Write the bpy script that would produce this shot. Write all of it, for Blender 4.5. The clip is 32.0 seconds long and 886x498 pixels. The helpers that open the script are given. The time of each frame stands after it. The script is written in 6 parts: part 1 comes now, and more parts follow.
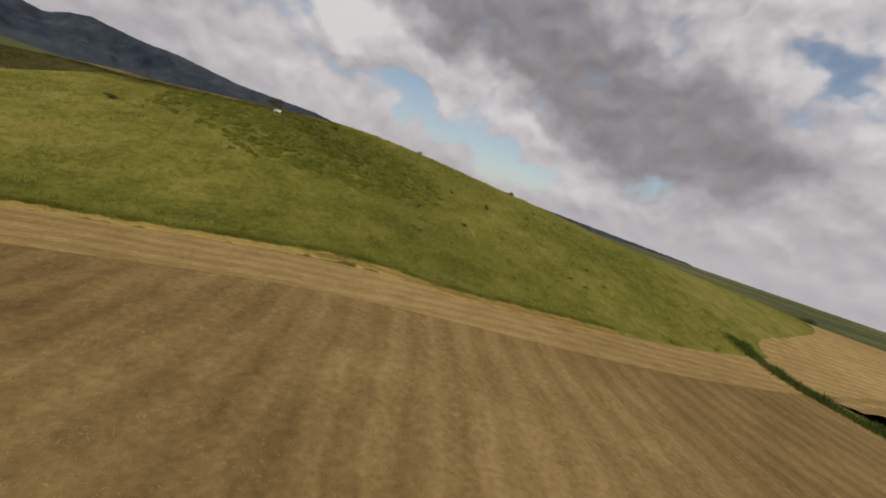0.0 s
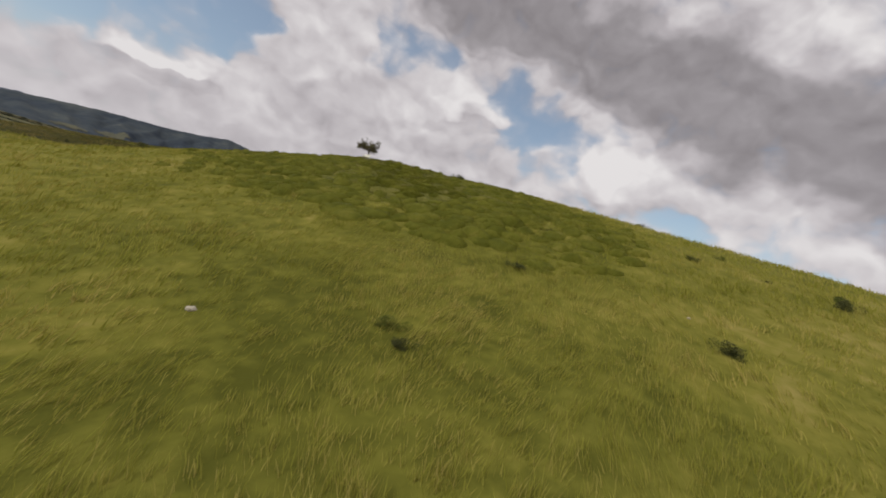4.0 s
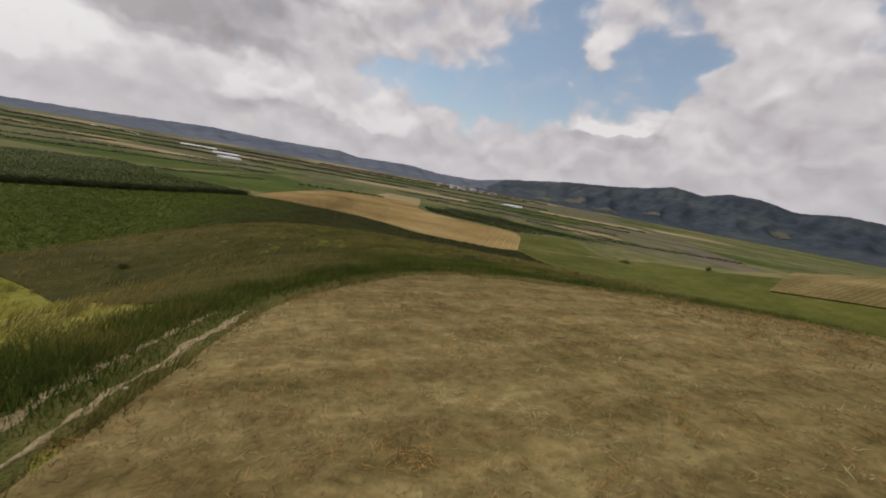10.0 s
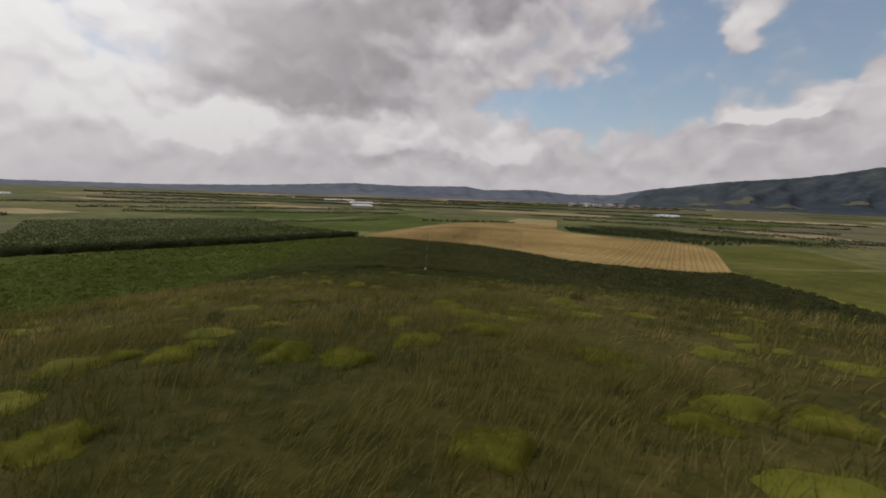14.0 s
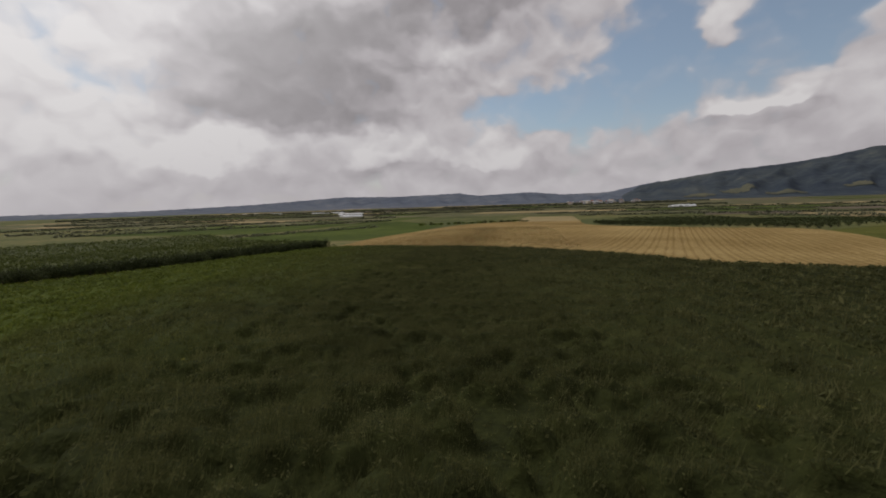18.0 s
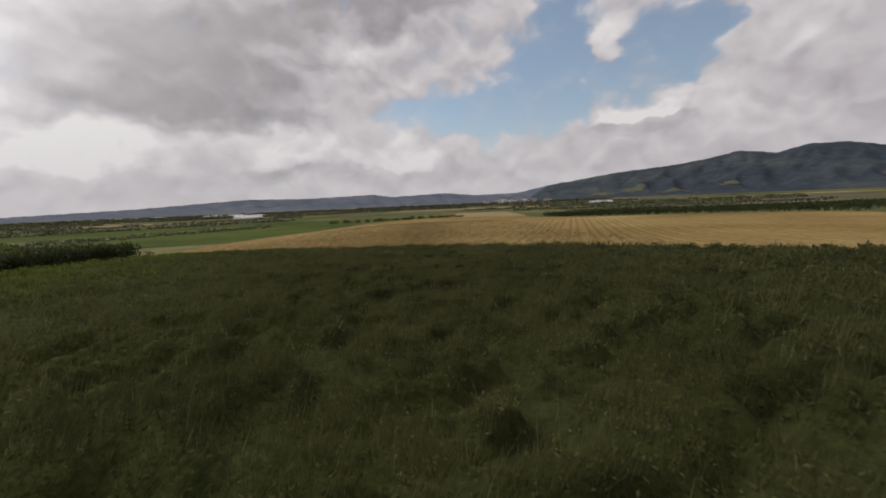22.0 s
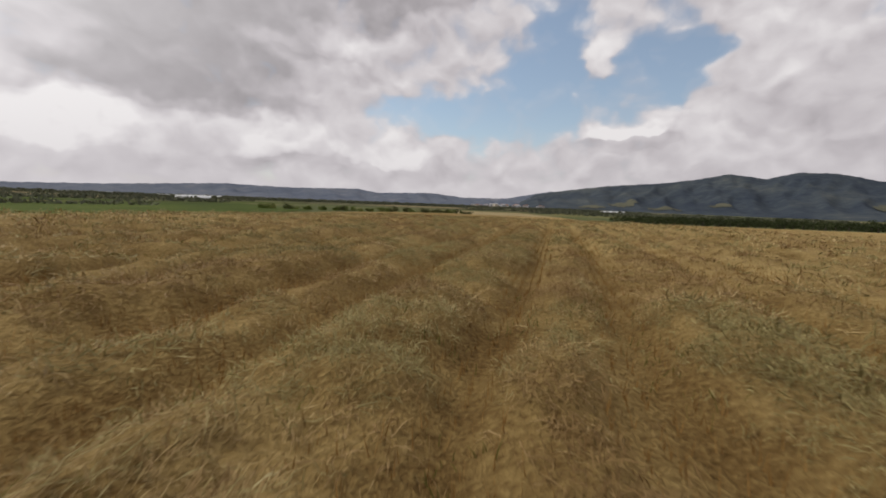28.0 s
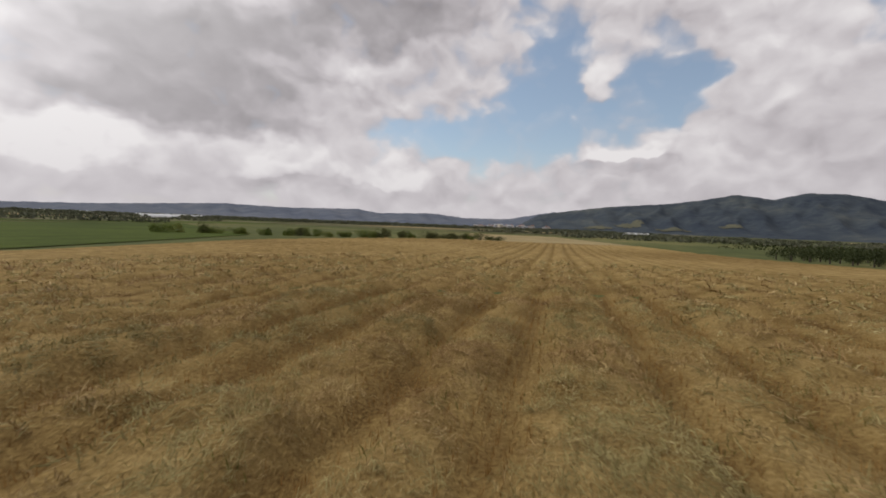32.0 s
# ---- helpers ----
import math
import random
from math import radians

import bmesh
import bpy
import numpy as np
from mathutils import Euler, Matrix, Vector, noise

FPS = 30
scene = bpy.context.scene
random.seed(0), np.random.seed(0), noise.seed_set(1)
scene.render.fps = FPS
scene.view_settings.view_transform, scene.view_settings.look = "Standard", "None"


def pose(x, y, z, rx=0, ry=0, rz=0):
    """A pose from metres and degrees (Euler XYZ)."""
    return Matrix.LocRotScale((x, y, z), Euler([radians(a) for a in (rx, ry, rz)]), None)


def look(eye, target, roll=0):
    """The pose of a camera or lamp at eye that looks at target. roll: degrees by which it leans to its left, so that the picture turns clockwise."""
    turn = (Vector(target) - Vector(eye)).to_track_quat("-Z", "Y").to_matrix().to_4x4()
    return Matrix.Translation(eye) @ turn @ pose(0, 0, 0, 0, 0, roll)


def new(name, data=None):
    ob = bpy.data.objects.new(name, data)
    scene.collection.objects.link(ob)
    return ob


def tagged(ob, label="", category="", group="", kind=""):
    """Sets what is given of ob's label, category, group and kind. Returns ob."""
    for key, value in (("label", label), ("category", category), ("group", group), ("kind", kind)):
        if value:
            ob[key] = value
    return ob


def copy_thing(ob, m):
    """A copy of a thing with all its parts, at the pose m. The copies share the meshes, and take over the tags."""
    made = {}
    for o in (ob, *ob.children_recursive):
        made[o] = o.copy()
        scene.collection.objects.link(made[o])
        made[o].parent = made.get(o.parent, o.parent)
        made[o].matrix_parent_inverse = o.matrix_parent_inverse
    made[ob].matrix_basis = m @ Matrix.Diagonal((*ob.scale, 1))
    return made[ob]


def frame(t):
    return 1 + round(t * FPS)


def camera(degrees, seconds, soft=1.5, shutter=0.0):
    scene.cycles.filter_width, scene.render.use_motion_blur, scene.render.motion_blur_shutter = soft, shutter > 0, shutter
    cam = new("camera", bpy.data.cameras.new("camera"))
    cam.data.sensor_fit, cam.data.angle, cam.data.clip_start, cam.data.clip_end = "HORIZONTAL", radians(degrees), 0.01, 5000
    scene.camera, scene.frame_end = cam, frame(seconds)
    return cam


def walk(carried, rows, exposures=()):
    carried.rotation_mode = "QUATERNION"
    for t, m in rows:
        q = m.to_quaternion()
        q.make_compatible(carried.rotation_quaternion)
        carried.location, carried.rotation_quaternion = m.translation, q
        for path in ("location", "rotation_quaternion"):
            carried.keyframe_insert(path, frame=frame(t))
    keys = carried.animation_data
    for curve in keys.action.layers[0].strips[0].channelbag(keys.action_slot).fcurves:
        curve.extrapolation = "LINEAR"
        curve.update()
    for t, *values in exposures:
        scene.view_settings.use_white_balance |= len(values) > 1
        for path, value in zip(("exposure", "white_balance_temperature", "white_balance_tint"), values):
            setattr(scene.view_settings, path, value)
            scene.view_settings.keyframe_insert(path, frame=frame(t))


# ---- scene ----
import collections

cam = camera(92.0, 32.0, soft=1.8, shutter=0.045)
walk(cam, [
    (0.0, pose(-80.96, -412.01, 26.35, 81.00, -18.92, -97.48)),
    (0.5, pose(-74.55, -416.78, 26.37, 81.04, -19.33, -95.45)),
    (1.0, pose(-68.21, -420.83, 25.39, 79.85, -17.77, -90.43)),
    (1.5, pose(-61.41, -424.38, 23.71, 79.01, -16.28, -85.92)),
    (2.0, pose(-54.60, -426.61, 21.96, 78.37, -14.29, -83.29)),
    (2.5, pose(-47.17, -428.12, 20.46, 81.65, -13.96, -81.32)),
    (3.0, pose(-38.69, -428.64, 19.43, 84.33, -13.48, -78.25)),
    (3.5, pose(-29.90, -428.22, 19.43, 87.62, -14.93, -69.71)),
    (4.0, pose(-21.18, -426.16, 20.69, 88.82, -17.04, -62.10)),
    (4.5, pose(-12.95, -423.03, 22.32, 89.10, -17.63, -55.60)),
    (5.0, pose(-5.39, -419.51, 23.92, 88.74, -18.06, -49.88)),
    (5.5, pose(1.77, -415.61, 25.51, 88.08, -17.67, -45.61)),
    (6.0, pose(8.14, -410.69, 27.09, 87.47, -15.78, -43.46)),
    (6.5, pose(13.54, -404.68, 28.65, 87.25, -11.71, -44.10)),
    (7.0, pose(19.11, -398.75, 30.14, 87.76, -4.78, -48.21)),
    (7.5, pose(24.29, -392.53, 31.11, 88.22, -2.57, -50.09)),
    (8.0, pose(29.45, -387.38, 30.97, 88.64, -0.38, -51.53)),
    (8.5, pose(32.60, -381.10, 30.79, 88.31, -3.98, -48.13)),
    (9.0, pose(34.29, -373.81, 31.20, 86.85, -8.66, -36.88)),
    (9.5, pose(36.32, -366.74, 30.96, 83.58, -11.82, -19.58)),
    (10.0, pose(40.68, -360.30, 30.60, 80.63, -10.27, -5.49)),
    (10.5, pose(43.45, -353.55, 29.80, 79.26, -7.97, 4.09)),
    (11.0, pose(45.18, -346.78, 28.78, 78.42, -7.68, 10.99)),
    (11.5, pose(45.95, -339.25, 27.51, 78.23, -9.63, 14.68)),
    (12.0, pose(45.21, -330.84, 26.57, 79.74, -9.74, 15.19)),
    (12.5, pose(43.86, -322.79, 25.76, 82.19, -8.17, 14.57)),
    (13.0, pose(41.95, -314.94, 25.25, 82.55, -7.67, 14.82)),
    (13.5, pose(40.11, -307.93, 24.50, 82.25, -5.40, 13.53)),
    (14.0, pose(38.37, -301.37, 23.14, 82.78, -2.02, 11.31)),
    (14.5, pose(35.97, -294.44, 21.77, 82.95, 0.17, 9.88)),
    (15.0, pose(33.73, -286.18, 20.45, 82.73, 2.94, 5.18)),
    (15.5, pose(31.60, -277.38, 19.21, 82.41, 5.34, 0.43)),
    (16.0, pose(29.42, -268.46, 18.06, 82.31, 6.39, -1.17)),
    (16.5, pose(27.01, -259.75, 17.01, 82.73, 5.14, 3.57)),
    (17.0, pose(24.23, -251.70, 16.10, 83.99, 0.64, 17.86)),
    (17.5, pose(22.05, -243.51, 15.31, 83.51, -2.68, 19.52)),
    (18.0, pose(20.23, -235.44, 14.28, 83.99, 1.76, 10.37)),
    (18.5, pose(18.29, -227.65, 13.18, 84.53, 1.23, 6.84)),
    (19.0, pose(16.31, -219.84, 12.18, 83.99, 1.44, 6.65)),
    (19.5, pose(14.42, -212.01, 11.17, 84.44, 1.70, 6.40)),
    (20.0, pose(12.69, -204.03, 10.37, 84.00, 1.57, 6.21)),
    (20.5, pose(10.80, -196.17, 9.64, 84.07, 0.84, 5.31)),
    (21.0, pose(9.03, -188.26, 8.88, 84.00, 2.42, 0.57)),
    (21.5, pose(7.43, -180.39, 8.25, 83.79, 4.33, -2.04)),
    (22.0, pose(6.08, -172.29, 7.81, 83.86, 2.38, -1.03)),
    (22.5, pose(4.88, -163.89, 7.44, 83.65, 0.54, -0.16)),
    (23.0, pose(3.52, -155.64, 7.07, 83.53, -0.48, -0.86)),
    (23.5, pose(2.75, -147.66, 6.12, 83.73, -0.63, -0.93)),
    (24.0, pose(2.44, -139.50, 5.58, 83.81, -0.50, -0.93)),
    (24.5, pose(1.83, -131.04, 5.00, 83.71, -0.73, -1.14)),
    (25.0, pose(1.28, -122.37, 4.34, 83.82, -0.89, -1.41)),
    (25.5, pose(0.82, -113.61, 3.63, 84.05, -1.00, -1.72)),
    (26.0, pose(0.49, -104.81, 2.96, 84.29, -1.07, -2.04)),
    (26.5, pose(0.29, -96.00, 2.36, 84.45, -1.13, -2.33)),
    (27.0, pose(0.27, -87.21, 1.89, 84.43, -1.19, -2.59)),
    (27.5, pose(0.52, -78.45, 1.78, 84.27, -1.59, -2.62)),
    (28.0, pose(1.07, -69.74, 1.79, 84.01, -2.20, -3.03)),
    (28.5, pose(1.78, -61.07, 1.79, 84.34, -2.14, -3.17)),
    (29.0, pose(2.47, -52.41, 1.80, 84.29, -2.15, -3.25)),
    (29.5, pose(2.96, -43.72, 1.80, 84.38, -2.02, -3.31)),
    (30.0, pose(3.11, -35.00, 1.79, 84.98, -1.70, -3.09)),
    (30.5, pose(2.86, -26.27, 1.73, 85.40, -1.78, -3.04)),
    (31.0, pose(2.11, -17.53, 1.64, 85.93, -1.40, -2.88)),
    (31.5, pose(0.98, -8.71, 1.78, 86.35, -1.64, -2.95)),
    (32.0, pose(-0.00, -0.00, 1.82, 86.73, -2.30, -2.92)),
], exposures=[(0.0, -0.24), (2.5, -0.04), (5.0, 0.0), (11.0, 0.0), (13.0, -0.12), (14.5, -0.18), (16.5, -0.14), (18.0, -0.32), (20.5, -0.42), (22.5, 0.0), (24.5, 0.08), (27.0, 0.08), (28.0, 0.09), (29.0, 0.0), (31.0, -0.06), (32.0, 0.06)])

# ---- world, sun, exposure ----
SUN_AZ, SUN_EL = radians(-62.0), radians(47.0)


class Nodes:
    """Small wrapper that adds and links shader nodes."""

    def __init__(self, tree):
        self.t = tree
        tree.nodes.clear()

    def add(self, kind, **props):
        n = self.t.nodes.new(kind)
        for k, v in props.items():
            if k == "ins":
                for key, val in v.items():
                    self.put(n.inputs[key], val)
            else:
                setattr(n, k, v)
        return n

    def put(self, socket, val):
        if isinstance(val, bpy.types.NodeSocket):
            self.t.links.new(val, socket)
        else:
            socket.default_value = val

    def math(self, op, a, b=0.0, c=0.0, clamp=False):
        n = self.add("ShaderNodeMath", operation=op, use_clamp=clamp)
        for s, v in zip(n.inputs, (a, b, c)):
            self.put(s, v)
        return n.outputs[0]

    def noise(self, vec, scale, detail=4.0, rough=0.55, w=None, distort=0.0):
        n = self.add("ShaderNodeTexNoise", ins={"Vector": vec, "Scale": scale, "Detail": detail, "Roughness": rough, "Distortion": distort})
        return n.outputs[0]

    def ramp(self, fac, stops, smooth=False):
        n = self.add("ShaderNodeValToRGB")
        r = n.color_ramp
        r.interpolation = "EASE" if smooth else "LINEAR"
        while len(r.elements) < len(stops):
            r.elements.new(0.5)
        for e, (p, col) in zip(r.elements, stops):
            e.position, e.color = p, (*col, 1.0) if len(col) == 3 else col
        self.put(n.inputs[0], fac)
        return n.outputs[0]

    def mix(self, fac, a, b, blend="MIX"):
        n = self.add("ShaderNodeMix", data_type="RGBA", blend_type=blend)
        for s, v in ((n.inputs[0], fac), (n.inputs[6], a), (n.inputs[7], b)):
            self.put(s, v if not isinstance(v, tuple) else (*v, 1.0)[:4])
        return n.outputs[2]


def build_world():
    world = bpy.data.worlds.new("sky")
    world.use_nodes = True
    scene.world = world
    g = Nodes(world.node_tree)
    co = g.add("ShaderNodeTexCoord").outputs["Generated"]
    sky = g.add("ShaderNodeTexSky", sky_type="NISHITA", sun_disc=False, sun_elevation=SUN_EL, sun_rotation=SUN_AZ, air_density=1.0, dust_density=0.6, ozone_density=1.5)
    blue = g.mix(1.0, sky.outputs[0], (0.115, 0.118, 0.112), "MULTIPLY")
    blue = g.mix(0.17, blue, (0.70, 0.70, 0.74))
    sep = g.add("ShaderNodeSeparateXYZ", ins={0: co})
    x, y, z = sep.outputs
    zc = g.math("MAXIMUM", z, 0.0)
    az = g.math("MULTIPLY", g.math("ARCTAN2", x, y), 57.2958)
    el = g.math("MULTIPLY", g.math("ARCSINE", z), 57.2958)
    # broad soft mottling of the cloud layer
    def place(de, w):
        """Azimuth and elevation in tens of degrees, de degrees further up."""
        return g.add("ShaderNodeCombineXYZ", ins={0: g.math("MULTIPLY", az, 0.1), 1: g.math("MULTIPLY", g.math("ADD", el, de), 0.13), 2: w}).outputs[0]

    mid = g.noise(place(0.0, 3.7), 0.9, 4.0, 0.5)
    swirl = g.add("ShaderNodeTexNoise", ins={"Vector": place(0.0, 1.3), "Scale": 1.5, "Detail": 3.0, "Roughness": 0.5}).outputs["Color"]
    sw = g.add("ShaderNodeSeparateXYZ", ins={0: swirl}).outputs
    azw = g.math("MULTIPLY_ADD", g.math("SUBTRACT", sw[0], 0.5), 16.0, az)
    elw = g.math("MULTIPLY_ADD", g.math("SUBTRACT", sw[1], 0.5), 9.0, el)
    curl = g.add("ShaderNodeVectorMath", operation="SCALE", ins={0: swirl, "Scale": 0.55}).outputs[0]

    def billow(de):
        """Round heaped bumps at three sizes, about -0.3 to 0.3."""
        v = g.add("ShaderNodeVectorMath", operation="ADD", ins={0: place(de, 0.0), 1: curl}).outputs[0]
        s = g.math("MULTIPLY", g.math("SUBTRACT", g.noise(v, 1.5, 6.0, 0.5), 0.5), 0.85)
        for scale, amp in ((2.4, 0.36), (5.5, 0.15)):
            c = g.add("ShaderNodeTexVoronoi", voronoi_dimensions="2D", feature="SMOOTH_F1", ins={"Vector": v, "Scale": scale, "Smoothness": 0.55}).outputs["Distance"]
            s = g.math("MULTIPLY_ADD", g.math("SUBTRACT", 0.40, c), amp, s)
        return s

    def blob(a0, e0, wa, we, tilt=0.0, de=0.0, under=1.0):
        da = g.math("SUBTRACT", azw, a0)
        dv = g.math("SUBTRACT", g.math("ADD", elw, de), g.math("MULTIPLY_ADD", da, tilt, e0))
        if under != 1.0:
            # flat base: falls off faster below than above
            dv = g.math("MAXIMUM", dv, g.math("MULTIPLY", dv, -under))
        q = g.math("ADD", g.math("POWER", g.math("ABSOLUTE", g.math("DIVIDE", da, wa)), 2.0), g.math("POWER", g.math("ABSOLUTE", g.math("DIVIDE", dv, we)), 2.0))
        return g.math("EXPONENT", g.math("MULTIPLY", q, -1.0))

    def total(items):
        t = items[0]
        for it in items[1:]:
            t = g.math("ADD", t, it)
        return g.math("MINIMUM", t, 1.15)

    # openings of blue between the clouds, heavy banks, and heaps with lit tops
    gaps = total([blob(*b) for b in GAPS])
    banks = g.ramp(total([blob(*b) for b in BANKS]), [(0.18, (0, 0, 0)), (0.42, (0.6, 0.6, 0.6)), (0.80, (1, 1, 1))], True)
    bright = total([blob(*b) for b in BRIGHT])
    heaps, heaps_up = (total([blob(*b, de=d, under=2.2) for b in HEAPS]) for d in (0.0, 1.6))
    puff, puff_up = billow(0.0), billow(1.6)
    cover = g.math("MULTIPLY_ADD", puff, 0.85, 0.72)
    cover = g.math("MULTIPLY_ADD", gaps, -0.46, cover)
    cover = g.math("MULTIPLY_ADD", heaps, 0.42, cover)
    mask = g.ramp(cover, [(0.20, (0, 0, 0)), (0.36, (0.14, 0.14, 0.14)), (0.47, (0.52, 0.52, 0.52)), (0.55, (0.86, 0.86, 0.86)), (0.64, (1, 1, 1))])
    lit = g.math("MULTIPLY", g.math("SUBTRACT", puff, puff_up), 0.62)
    lit = g.math("MULTIPLY_ADD", g.math("MAXIMUM", g.math("SUBTRACT", heaps, heaps_up), -0.12), 0.55, lit)
    tone = g.math("MULTIPLY_ADD", banks, -0.40, 0.68)
    tone = g.math("MULTIPLY_ADD", bright, 0.22, tone)
    tone = g.math("MULTIPLY_ADD", lit, g.math("MULTIPLY_ADD", banks, -0.45, 1.0), tone)
    tone = g.math("MULTIPLY_ADD", g.math("SUBTRACT", mid, 0.5), 0.26, tone)
    cloud = g.ramp(tone, [(0.10, (0.21, 0.19, 0.20)), (0.34, (0.35, 0.325, 0.34)), (0.56, (0.52, 0.485, 0.505)), (0.78, (0.68, 0.645, 0.66)), (1.0, (0.86, 0.83, 0.83))])
    sunny = g.math("POWER", g.math("MAXIMUM", g.add("ShaderNodeVectorMath", operation="DOT_PRODUCT", ins={0: co, 1: (math.sin(SUN_AZ) * math.cos(SUN_EL), math.cos(SUN_AZ) * math.cos(SUN_EL), math.sin(SUN_EL))}).outputs["Value"], 0.0), 7.0)
    cloud = g.mix(g.math("MULTIPLY", sunny, 0.95), cloud, (1.5, 1.47, 1.47))
    col = g.mix(mask, blue, cloud)
    # pale band of moist air low over the plain
    low = g.math("EXPONENT", g.math("MULTIPLY", zc, -13.0))
    col = g.mix(g.math("MULTIPLY", low, 0.80), col, (0.63, 0.595, 0.62))
    bg = g.add("ShaderNodeBackground", ins={"Color": col, "Strength": 0.90})
    out = g.add("ShaderNodeOutputWorld", ins={"Surface": bg.outputs[0]})


# azimuth from +y towards +x, elevation, half widths (degrees), slope
GAPS = [(19, 15, 10, 5.5, 0.0), (16, 22, 5, 4, 0.0), (4, 12, 10, 2.6, 0.12), (30, 17, 4, 5, 0.0), (51, 20.5, 6, 3.2, 0.15), (70, 16.5, 8, 5.0, -0.1), (92, 7, 13, 3.0, -0.18), (107, 4.5, 8, 2.2, -0.2), (9, 10.5, 5, 2.5, 0.0), (136, 23, 3, 4, 0.0)]
BANKS = [(-30, 12.0, 13, 3.0, 0.0), (-26, 19, 15, 4.0, 0.05), (-6, 25, 12, 3.5, 0.0), (62, 28, 14, 4, -0.08), (84, 25, 15, 5.5, -0.15), (104, 20, 17, 6.5, -0.2), (124, 13, 14, 6, 0.0), (30, 36, 30, 7, 0.0)]
BRIGHT = [(140, 22, 12, 9, 0.0), (124, 30, 9, 6, 0.0), (98, 31, 6, 4, 0.0), (-58, 16, 15, 14, 0.0), (-45, 15, 6, 5, 0.0), (-13, 19, 6, 2.4, 0.1), (-44, 7.5, 10, 2, 0.0), (80, 14, 7, 4, 0.0), (100, 11, 9, 4, -0.2)]
# azimuth, base elevation, half width, height
HEAPS = [(52, 9.5, 8, 7.0), (34, 6.0, 7, 5.0), (76, 3.5, 12, 5.0), (81, 12.5, 5, 4.5), (-13, 17.5, 5, 3.5), (23, 17.5, 2.6, 2.4), (60, 17.2, 3.5, 2.4), (-5, 5.5, 7, 2.6), (-18, 6, 6, 3.0), (-38, 5.5, 8, 2.8), (24, 9.0, 4, 1.2), (115, 2, 4, 2.5), (41, 15, 7, 8)]
build_world()
sun = new("sun", bpy.data.lights.new("sun", "SUN"))
sun.data.energy, sun.data.angle, sun.data.color = 1.55, radians(2.5), (1.0, 0.95, 0.86)
sun.matrix_world = look((math.sin(SUN_AZ) * math.cos(SUN_EL) * 100, math.cos(SUN_AZ) * math.cos(SUN_EL) * 100, math.sin(SUN_EL) * 100), (0, 0, 0))


# ---- materials ----
def lush(g, pos, stops, f, col):
    """Blend towards greener stops, painted sunlight, from the crop's middle to its western side."""
    sp = g.add("ShaderNodeSeparateXYZ", ins={0: pos}).outputs
    u = g.math("SUBTRACT", g.math("MULTIPLY_ADD", sp[1], -0.164, -22.0), sp[0])
    u = g.math("MULTIPLY_ADD", g.math("SUBTRACT", g.noise(pos, 0.06, 3.0), 0.5), 40.0, u)
    k = g.add("ShaderNodeMapRange", interpolation_type="SMOOTHSTEP", ins={"Value": u, "From Min": -6.0, "From Max": 55.0}).outputs[0]
    return g.mix(k, col, g.ramp(f, stops))


